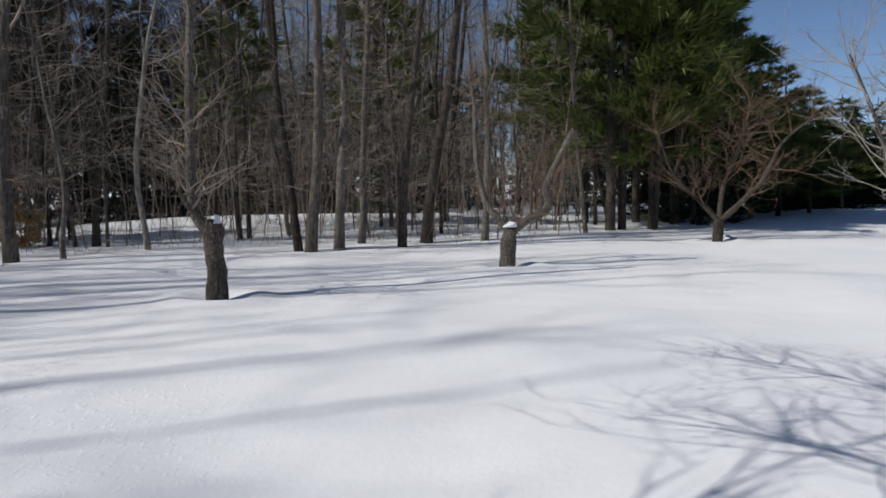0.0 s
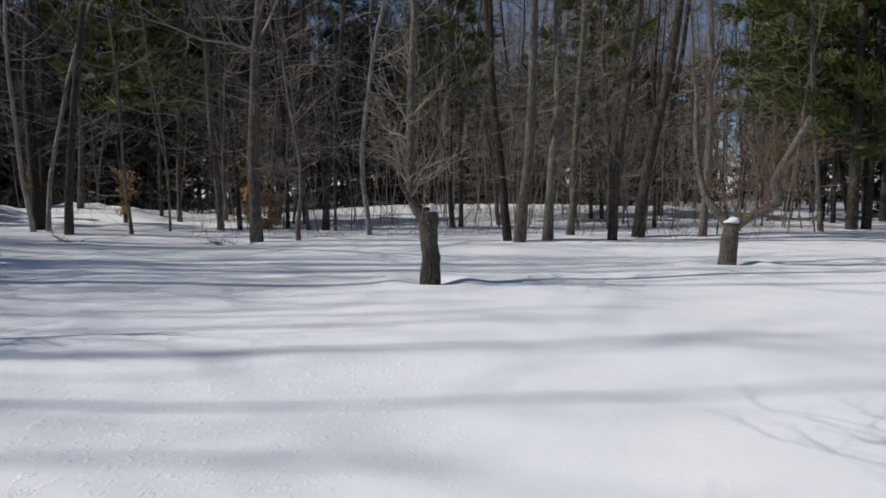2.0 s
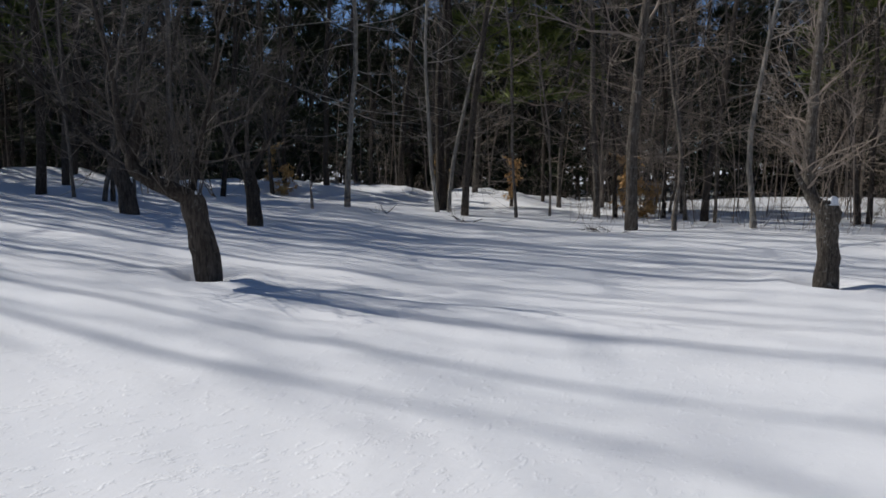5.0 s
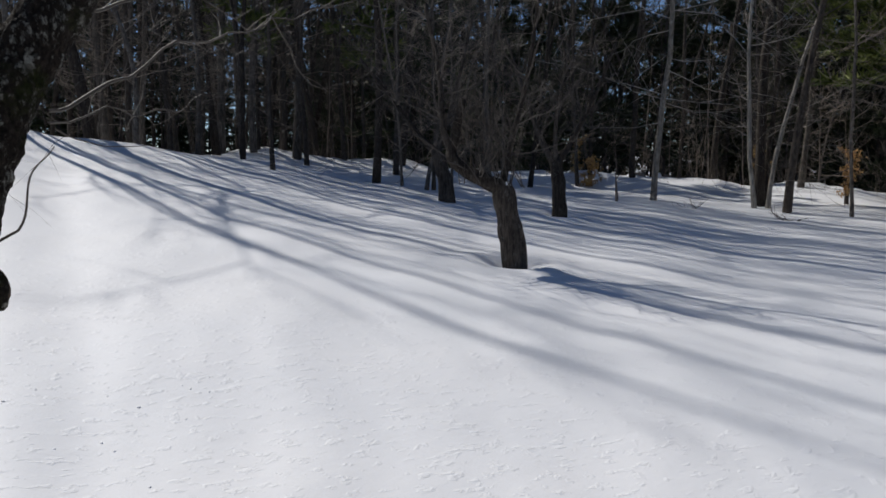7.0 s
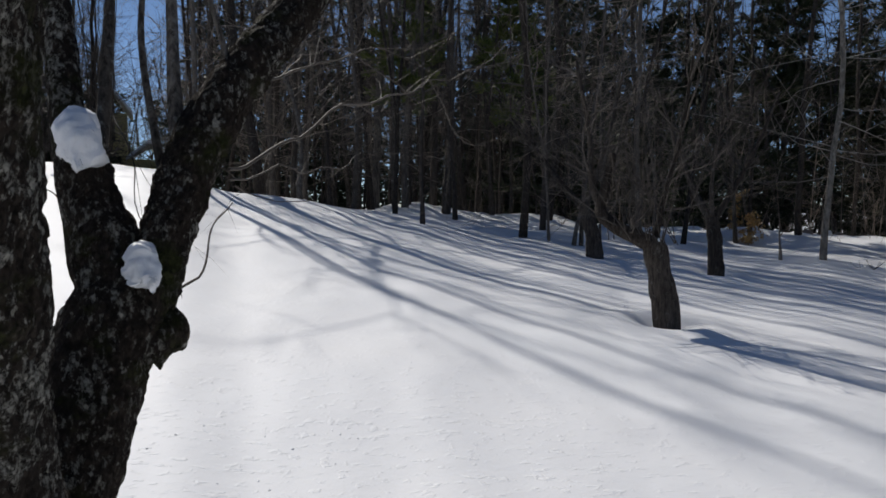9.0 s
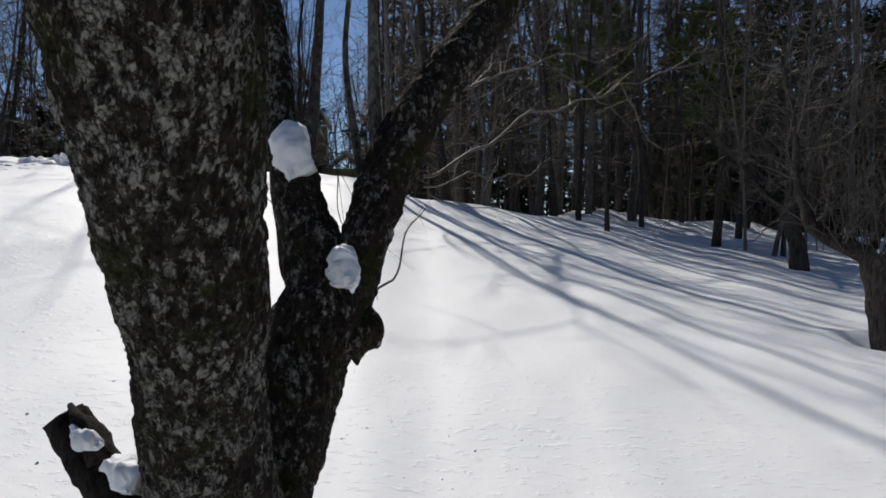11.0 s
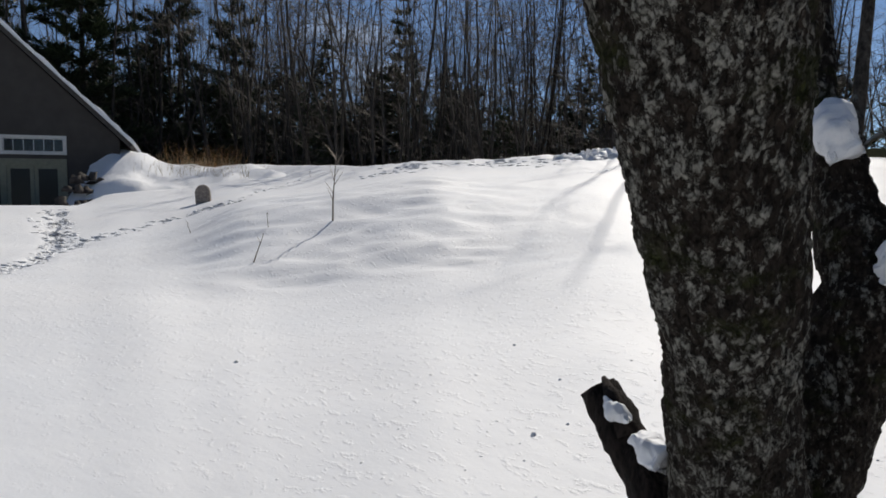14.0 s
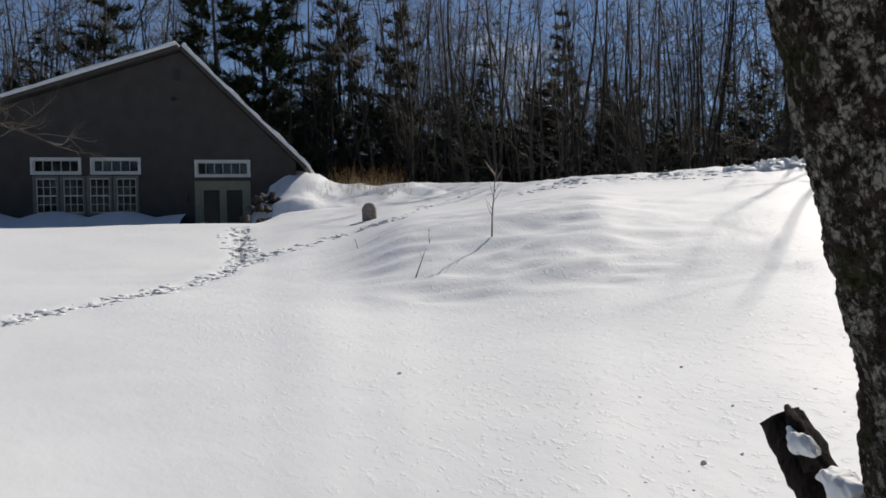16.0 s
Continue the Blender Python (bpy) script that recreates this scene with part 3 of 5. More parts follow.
# trunks that stand along the edge of the wood: kind, bearing, distance, radius
EDGE = (
    ("grey", 31.2, 17.7, 0.165), ("slim", 28.1, 17.8, 0.075), ("pale", 22.4, 19.3, 0.092), ("slim", 27.2, 21.4, 0.068), ("dark", 26.0, 21.3, 0.106),
    ("slim", 25.2, 20.9, 0.053), ("grey", 10.6, 17.1, 0.16), ("dark", 11.4, 17.5, 0.108), ("grey", 8.4, 17.6, 0.138), ("grey", 6.6, 19.2, 0.113),
    ("dark", 3.4, 18.1, 0.12), ("dark", 1.5, 19.6, 0.18), ("grey", -3.3, 20.0, 0.12), ("dark", 15.8, 21.7, 0.115), ("dark", 15.2, 22.0, 0.101),
    ("slim", 11.9, 23.0, 0.089), ("pale", 53.6, 20.0, 0.098), ("pale", 46.3, 21.2, 0.071), ("pale", 45.6, 21.3, 0.063), ("dark", 44.3, 20.5, 0.154),
    ("slim", 40.1, 20.2, 0.054), ("slim", 37.5, 21.2, 0.049), ("grey", 33.9, 21.7, 0.11), ("dark", 75.2, 19.5, 0.112), ("slim", 71.4, 18.4, 0.061),
    ("slim", 70.7, 18.6, 0.062), ("slim", 73.1, 18.9, 0.055), ("dark", 83.1, 19.9, 0.1), ("dark", 85.2, 22.9, 0.125), ("grey", 88.5, 25.0, 0.11),
    ("dark", 90.3, 25.5, 0.13), ("slim", 92.5, 23.3, 0.1), ("dark", 95.4, 26.0, 0.22), ("dark", 86.9, 26.5, 0.11), ("dark", 80.4, 24.0, 0.12),
    ("bigpine", -13.1, 24.2, 0.19), ("highpine", -14.0, 24.5, 0.15), ("bigpine", -16.2, 25.0, 0.18), ("dark", -16.4, 24.6, 0.13), ("pine", -17.8, 27.1, 0.16),
    ("bigpine", -19.8, 30.0, 0.13), ("hemlock", -19.2, 28.5, 0.11), 
)
for kind, az, d, r in EDGE:
    plant(kind, az, d, r * 0.87)

for az, d, r, tall in ((-21.4, 31, 0.15, 0.57), (-23.2, 33, 0.13, 0.52), (-25.0, 35, 0.12, 0.48), (-27.0, 38, 0.1, 0.45), (-29.0, 44, 0.1, 0.44), (-30.6, 52, 0.1, 0.42)):
    plant("bigpine", az, d, r, tall=tall)
for az, d, r in ((-11.2, 29, 0.15), (-15.0, 28.5, 0.19), (-18.4, 31, 0.18), (-9.0, 33, 0.14)):
    plant("bigpine", az, d, r)
for i in range(16):  # dark evergreens closing the row of pines
    az = -17.5 - 0.95 * i
    plant("hemlock", az, 33 + 1.3 * i + tree_rng.uniform(-2, 2), tree_rng.uniform(0.08, 0.11), tall=1.0 if i < 4 else 0.62)

# the wood behind
for i in range(130):
    az = tree_rng.uniform(-12, 106)
    start = 22 if az < 78 else 26
    d = start + 22 * tree_rng.random() ** 1.2
    if 101 < az < 106.5:
        continue
    kind = tree_rng.choice(("grey" if az < 18 else "dark", "dark", "dark", "slim", "slim" if az < 30 else "dark", "highpine" if 20 < az < 76 and d > 28 else "grey"))
    plant(kind, az, d, BASE_RADIUS[kind] * (tree_rng.uniform(0.35, 0.7) if az < 34 else tree_rng.uniform(0.45, 0.95)))
for i in range(30):  # tall hardwoods on the sunward side
    plant(tree_rng.choice(("grey", "dark")), tree_rng.uniform(81, 101), tree_rng.uniform(25, 37), tree_rng.uniform(0.11, 0.17), tall=1.3)
for az, d, r in ((101.2, 26.5, 0.11), (116.5, 29, 0.12), (119.0, 32, 0.1)):  # tall hardwoods beyond the old apple tree
    plant("grey", az, d, r, lean=(0.3, 0.3), tall=1.3 if az < 110 else 0.95)
for i in range(125):
    az = tree_rng.uniform(107, 196) if i < 80 else tree_rng.uniform(106, 152)
    d = (36 if az < 150 else 45) + 22 * tree_rng.random()
    # dark kind only: the backlit look is put into the bark colour
    kind = "dark"
    plant(kind, az, d, BASE_RADIUS[kind] * tree_rng.uniform(0.4, 0.9), tall=0.95)
for i in range(32):
    az = tree_rng.uniform(32, 80) if i > 6 else tree_rng.uniform(-14, 32)
    plant("hemlock", az, tree_rng.uniform(31, 46), tree_rng.uniform(0.06, 0.12))
for az, d in ((16.5, 43), (18.5, 46), (20.5, 43), (22.5, 45), (24.0, 47), (12.5, 46)):
    plant("hemlock", az, d, 0.11)
for i in range(14):
    az = tree_rng.uniform(107, 196)
    plant("hemlock", az, tree_rng.uniform(44, 56), tree_rng.uniform(0.05, 0.08))
for az, d, r in ((164.2, 47, 0.2), (161.0, 46, 0.21), (155.2, 51, 0.17), (172, 52, 0.18), (150.5, 50, 0.12), (137.6, 52, 0.1)):
    plant("darkpine", az, d, r)
for az, d, r in ((26.0, 38, 0.15), (29.5, 42, 0.17), (33.0, 36, 0.14), (36.5, 40, 0.17), (43.0, 37, 0.16), (48.5, 41, 0.18), (56.0, 38, 0.16), (63.0, 42, 0.18)):
    plant("darkpine", az, d, r, tall=1.05)
for az, d in ((40.5, 24.5), (38.0, 26.0), (84.0, 27.0), (16.0, 25.0), (5.0, 26.0), (76.0, 28.0)):
    plant("bough", az, d, tree_rng.uniform(0.055, 0.07))
for az, d, r in ((31.9, 22.0, 0.015), (30.4, 22.5, 0.018), (40.6, 24, 0.014), (58.2, 25, 0.014), (59.2, 25.5, 0.013), (29.5, 24, 0.015), (46.0, 25.5, 0.012)):
    plant("beech", az, d, r, group="young beeches")


def far_woods(count, az0, az1, d0, d1, limbs, twigs, stem_mat, mat, seed):
    """Stems and branches too far off to count."""
    rng = random.Random(seed)
    g, w = Geo(), Geo()
    for i in range(count):
        az, d = rng.uniform(az0, az1), rng.uniform(d0, d1)
        if 101.6 < az < 105.4 and d < 60:  # open lane to the yellow house
            continue
        if az > 150:  # clear of the house
            d = 45 + (d - d0) * 0.8
        p = polar(az, d, 0.5)
        h, r = rng.uniform(10, 19), rng.uniform(0.05, 0.13)
        pts = wander(rng, p, Vector((rng.gauss(0, 0.07), rng.gauss(0, 0.07), 1)), h, 6, 0.1)
        g.tube(pts, [r * (1 - 0.78 * k / 6) for k in range(7)], 4, cap=False)
        for _ in range(limbs):
            k = rng.uniform(0.8, 6)
            q = pts[int(min(5, k))].lerp(pts[int(min(5, k)) + 1], k - int(min(5, k)))
            a = rng.uniform(0, 6.28)
            sprig(w, rng, q, Vector((math.cos(a), math.sin(a), rng.uniform(-0.1, 1.3))), rng.uniform(1.2, 4.4), 0.028, 1, 0.3, 0.08, twigs)
    solid("far_woods", g, stem_mat, "dense bare winter trunks far behind the clearing", "woods", kind="stuff")
    return solid("far_branches", w, mat, "tangle of bare winter branches far behind the clearing", "woods", kind="stuff")


# branch colour by sector carries the light: pale where sunlit, dark where backlit
far_woods(150, -14, 16, 30, 66, 17, 6, BARK_BLACK, TWIG_PALE, 17)
far_woods(90, 16, 40, 32, 66, 15, 6, BARK_BLACK, TWIG_DARK, 21)
far_woods(150, 40, 100, 34, 66, 11, 5, BARK_BLACK, TWIG_DARK, 20)
far_woods(560, 100, 202, 38, 66, 14, 6, BARK_BLACK, TWIG_DARK, 18)


far_woods(18, 101.7, 105.3, 61, 72, 16, 6, BARK_BLACK, TWIG_DARK, 22)


def thicket():
    """Bare saplings and brush along the front of the wood."""
    rng = random.Random(23)
    g = Geo()
    for i in range(170):
        az = rng.uniform(-11, 34) if i < 120 else rng.uniform(34, 80)
        p = on_snow(az, rng.uniform(20.5, 31) if az < 34 else rng.uniform(29, 36), 0.1)
        h = rng.uniform(2.5, 7)
        pts = wander(rng, p, Vector((rng.gauss(0, 0.08), rng.gauss(0, 0.08), 1)), h, 5, 0.09)
        g.tube(pts, [0.022 * (1 - 0.8 * k / 5) for k in range(6)], 4, cap=False)
        for _ in range(14):
            k = rng.uniform(0.8, 5)
            q = pts[int(min(4, k))].lerp(pts[int(min(4, k)) + 1], k - int(min(4, k)))
            a = rng.uniform(0, 6.28)
            sprig(g, rng, q, Vector((math.cos(a), math.sin(a), rng.uniform(-0.1, 1.0))), rng.uniform(0.6, 2.0), 0.009, 1, 0.28, 0.04, 5)
    return solid("thicket", g, TWIG, "bare leafless saplings and brush before the wood", "thicket", kind="stuff")


thicket()


def far_conifers():
    """Dark evergreens that close the wood."""
    rng = random.Random(19)
    g = Geo()
    for i in range(860):
        az = rng.uniform(-40, 34) if i < 180 else rng.uniform(34, 100) if i < 440 else rng.uniform(100, 205)
        inner = -12 < az < 100
        d = rng.uniform(46, 66) if inner else rng.uniform(50, 66)
        p = polar(az, d, 0.5)
        h = (rng.uniform(6, 13) if az < 17 else rng.uniform(10, 20)) if inner else rng.uniform(4.5, 10.0) * (1.35 if rng.random() < 0.15 else 1.0)
        if 101.6 < az < 105.4 and d < 60:
            continue
        if az < -20:
            h *= 0.5
        w = rng.uniform(1.4, 2.8)
        for k in range(100 if inner else 130):
            u = rng.random() ** 1.2
            a = rng.uniform(0, 6.28)
            r = w * (1 - u) ** 0.8 * rng.uniform(0.2, 1.0)
            c = p + Vector((math.cos(a) * r, math.sin(a) * r, 0.2 + h * u))
            tuft(g, rng, c, Vector((math.cos(a), math.sin(a), -0.25)), rng.uniform(0.6, 1.0), 5, 0.11)
    for i in range(150):  # unseen evergreens added behind, to darken what the windows reflect
        az, d = rng.uniform(-165, -44), rng.uniform(38, 60)
        p, h, w = polar(az, d, 0.5), rng.uniform(9, 17), rng.uniform(2.0, 3.6)
        for k in range(40):
            u, a = rng.random() ** 1.3, rng.uniform(0, 6.28)
            r = w * (1 - u) ** 0.8 * rng.uniform(0.3, 1.0)
            tuft(g, rng, p + Vector((math.cos(a) * r, math.sin(a) * r, 0.2 + h * u)), Vector((math.cos(a), math.sin(a), -0.1)), rng.uniform(1.0, 1.8), 3)
    return solid("far_conifers", g, HEMLOCK, "dark evergreen thicket behind the bare woods", "woods", kind="stuff", smooth=False)


far_conifers()


# ---- old apple trees ----
def view_frame(az, d):
    """Local axes of a thing at that bearing: x to the right as seen from the middle, y away, z up."""
    return Matrix.Translation(on_snow(az, d)) @ pose(0, 0, 0, 0, 0, az)


def snow_cap(geo, p, size, seed):
    geo.lump(p, size, seed, 0.5, 4, 10)


def apple_tree(az, d, trunk_pts, trunk_r, limbs, shoots, label, seed, twigs=TWIG, caps=(), spread=(0.5, 3), bark=BARK_APPLE):
    """trunk_pts: (right, away, up); limbs: (points, first radius, last radius, twigs on it)."""
    rng = random.Random(seed)
    top = thing("apple_tree", view_frame(az, d), label, "tree", "old apple trees")
    g = Geo()
    g.tube(dense([Vector(p) for p in trunk_pts], 4), dense_values(trunk_r, 4), 14, lump=0.22, seed=seed)
    part("trunk", g, bark, top)
    fine = Geo()
    for pts, r0, r1, count in limbs:
        lg = Geo()
        path = dense([Vector(p) for p in pts], 4)
        n = len(path) - 1
        lg.tube(path, [r0 + (r1 - r0) * i / n for i in range(n + 1)], 8, lump=0.18, seed=seed + 1)
        part("limb", lg, bark, top)
        for _ in range(count):
            i = rng.randrange(n // 4, n)
            a = rng.uniform(0, 6.28)
            along = (path[i + 1] - path[i]).normalized()
            sprig(fine, rng, path[i], along * 0.4 + Vector((math.cos(a), math.sin(a), rng.uniform(-0.2, 0.9))), rng.uniform(*spread) * 0.55, 0.012, 2, 0.3, 0.05, 4, 4, True)
    for (x, y, z), count, height in shoots:
        for _ in range(count):
            p = Vector((x + rng.gauss(0, 0.16), y + rng.gauss(0, 0.16), z))
            sprig(fine, rng, p, Vector((rng.gauss(0, 0.3), rng.gauss(0, 0.3), 1)), height * rng.uniform(0.5, 1.1), 0.008, 1, 0.12, 0.05, 4, 4, True)
    if fine.v:
        tagged(part("twig_tangle", fine, twigs, top, "tangle of fine bare twigs"), kind="stuff")
    for k, (p, size) in enumerate(caps):
        c = Geo()
        snow_cap(c, Vector(p), size, seed + k)
        solid("snow_lump", c, SNOW_LUMP, "small cap of snow lying in a tree crotch", "snow lump", "snow lumps on trees", m=view_frame(az, d))
    return top


def dense(pts, k):
    """More points along a smooth curve through the given ones."""
    out = []
    n = len(pts)
    for i in range(n - 1):
        a, b, c, e = pts[max(i - 1, 0)], pts[i], pts[i + 1], pts[min(i + 2, n - 1)]
        for j in range(k):
            t = j / k
            out.append(0.5 * ((2 * b) + (c - a) * t + (2 * a - 5 * b + 4 * c - e) * t * t + (3 * b - a - 3 * c + e) * t ** 3))
    out.append(pts[-1])
    return out


def dense_values(vals, k):
    out = []
    for a, b in zip(vals, vals[1:]):
        out += [a + (b - a) * j / k for j in range(k)]
    return out + [vals[-1]]


apple_tree(17.7, 10.6, ((0.0, 0, -0.3), (0.0, 0, 0.25), (-0.03, 0, 0.6), (-0.04, 0, 0.95), (-0.06, 0, 1.12)), (0.17, 0.145, 0.13, 0.155, 0.10),
           [(((-0.1, 0, 0.95), (-0.28, 0.03, 1.25), (-0.3, 0.1, 2.1), (-0.27, 0.1, 3.2), (-0.2, 0.2, 4.6), (-0.1, 0.3, 6.5)), 0.088, 0.045, 34),
            (((-0.15, 0, 1.1), (-0.36, -0.1, 1.32), (-0.46, -0.2, 1.55)), 0.05, 0.025, 5)],
           [((-0.1, 0, 1.05), 5, 1.4)], "old pruned apple tree with one tall limb and snow", 201, TWIG, [((0.0, -0.03, 1.06), (0.09, 0.09, 0.11))], (0.8, 2.6))
apple_tree(-5.1, 13.6, ((0, 0, -0.3), (0.0, 0, 0.2), (0.03, 0, 0.5), (0.08, 0, 0.75)), (0.18, 0.15, 0.15, 0.13),
           [(((0.02, 0, 0.68), (-0.12, 0, 0.85), (-0.42, 0.1, 1.25), (-0.58, 0.15, 2.0), (-0.62, 0.2, 3.0), (-0.72, 0.2, 3.7)), 0.09, 0.03, 12),
            (((0.1, 0, 0.68), (0.4, 0, 0.9), (0.78, 0.1, 1.1), (0.72, 0.1, 1.5), (0.95, 0.15, 2.0), (1.25, 0.15, 2.58)), 0.085, 0.05, 9)],
           [((0.15, 0, 0.8), 13, 1.9), ((0.5, 0.05, 1.0), 9, 1.5), ((-0.2, 0, 1.0), 4, 1.6)], "old forked apple tree with many upright reddish shoots", 202, TWIG_RED,
           [((0.05, -0.03, 0.76), (0.16, 0.14, 0.09))], (0.6, 2.0))
# next three stand backlit; that shade is put into darker bark and twigs
apple_tree(64.6, 9.4, ((0.03, 0, -0.3), (0.0, 0, 0.2), (-0.08, 0, 0.6), (-0.15, 0, 0.95), (-0.16, 0, 1.08)), (0.19, 0.165, 0.155, 0.15, 0.1),
           [(((-0.15, 0, 0.95), (-0.35, 0, 1.08), (-0.62, 0.05, 1.2), (-0.82, 0.1, 1.38), (-0.78, 0.15, 1.7), (-0.68, 0.15, 2.15)), 0.125, 0.05, 11),
            (((-0.75, 0.1, 1.3), (-0.95, 0.2, 1.75), (-1.0, 0.3, 2.4), (-1.2, 0.4, 3.4)), 0.055, 0.025, 14),
            (((-0.15, 0.05, 1.0), (-0.05, 0.2, 1.6), (0.15, 0.3, 2.4), (0.3, 0.4, 3.6)), 0.045, 0.02, 14)],
           [((-0.3, 0, 1.05), 16, 1.7), ((-0.1, 0, 1.0), 12, 1.5)], "leaning old apple trunk with a crooked side limb in snow", 203, TWIG_DARK,
           [((-0.1, -0.05, 1.03), (0.06, 0.07, 0.06))], (0.7, 2.4), BARK_DARK)
apple_tree(60.8, 15.4, ((0, 0, -0.3), (0, 0, 0.3), (-0.04, 0, 0.8), (-0.1, 0, 1.15)), (0.17, 0.15, 0.14, 0.12),
           [(((-0.1, 0, 1.05), (-0.45, 0.2, 1.7), (-0.8, 0.3, 2.6), (-1.2, 0.4, 3.8)), 0.08, 0.025, 22),
            (((-0.05, 0, 1.05), (0.3, 0.1, 1.7), (0.7, 0.2, 2.5), (1.1, 0.3, 3.6)), 0.075, 0.025, 22),
            (((-0.08, 0, 1.1), (-0.1, -0.3, 2.0), (0.1, -0.5, 3.2)), 0.06, 0.02, 18)],
           [], "dark old apple tree with a dense spreading crown", 204, TWIG_DARK, (), (0.9, 2.8), BARK_DARK)
apple_tree(69.7, 16.8, ((0.06, 0, -0.3), (0.0, 0, 0.3), (-0.1, 0, 0.8), (-0.25, 0, 1.2)), (0.2, 0.175, 0.16, 0.13),
           [(((-0.22, 0, 1.1), (-0.7, 0.2, 1.6), (-1.3, 0.3, 2.4), (-2.0, 0.4, 3.3)), 0.09, 0.025, 22),
            (((-0.2, 0, 1.1), (0.05, 0.1, 1.9), (0.3, 0.2, 2.8), (0.6, 0.3, 4.2)), 0.08, 0.025, 22)],
           [], "dark leaning old apple tree with tangled twigs", 205, TWIG_DARK, (), (0.9, 2.8), BARK_DARK)
apple_tree(-21.0, 20.7, ((0, 0, -0.3), (0, 0, 0.25), (0.03, 0, 0.6)), (0.17, 0.14, 0.14),
           [(((0, 0, 0.55), (-0.5, 0.1, 1.1), (-1.2, 0.3, 1.8), (-1.7, 0.4, 3.2)), 0.09, 0.02, 30),
            (((0.03, 0, 0.55), (0.5, -0.1, 1.0), (1.1, -0.2, 1.7), (1.5, -0.2, 2.6), (2.3, -0.3, 3.3)), 0.09, 0.02, 34),
            (((0.03, 0, 0.55), (0.1, 0.1, 1.5), (0.5, 0.2, 2.6), (0.8, 0.2, 4.0)), 0.08, 0.02, 30)],
           [], "wide low apple tree with tangled bare branches", 206, TWIG_RED, (), (1.0, 3.6), BARK_DARK)
apple_tree(-34.3, 12.5, ((0, 0, -0.3), (0, 0, 0.5), (0.05, 0, 1.1)), (0.2, 0.17, 0.16),
           [(((0.0, 0, 1.0), (-0.1, 0, 1.9), (-0.3, 0.1, 3.0), (-0.35, 0.1, 4.6)), 0.09, 0.02, 34),
            (((0.0, 0, 1.0), (-0.5, -0.1, 1.5), (-0.65, -0.2, 2.2), (-1.1, -0.2, 3.4)), 0.06, 0.015, 26),
            (((0.05, 0, 1.0), (0.5, 0.1, 1.8), (0.9, 0.2, 3.2), (1.3, 0.3, 4.8)), 0.09, 0.02, 30)],
           [], "apple tree with a pale grey twiggy crown", 207, TWIG_PALE, (), (0.9, 3.0))
apple_tree(187.5, 13.0, ((0, 0, -0.3), (0, 0, 0.5), (0.05, 0, 1.2)), (0.2, 0.17, 0.16),
           [(((0.0, 0, 1.1), (0.7, 0, 1.7), (1.4, 0.1, 2.3), (2.1, 0.1, 2.5), (2.9, 0.1, 2.2)), 0.09, 0.008, 26),
            (((0.0, 0, 1.1), (0.5, 0.2, 2.2), (1.0, 0.3, 3.4), (1.3, 0.3, 4.8)), 0.08, 0.02, 16),
            (((0.0, 0, 1.1), (-0.6, 0.2, 1.9), (-1.3, 0.3, 3.0), (-1.8, 0.3, 4.2)), 0.08, 0.02, 16)],
           [], "apple tree with thin dark twigs reaching out over the snow", 208, TWIG_DARK, (), (0.6, 1.6))


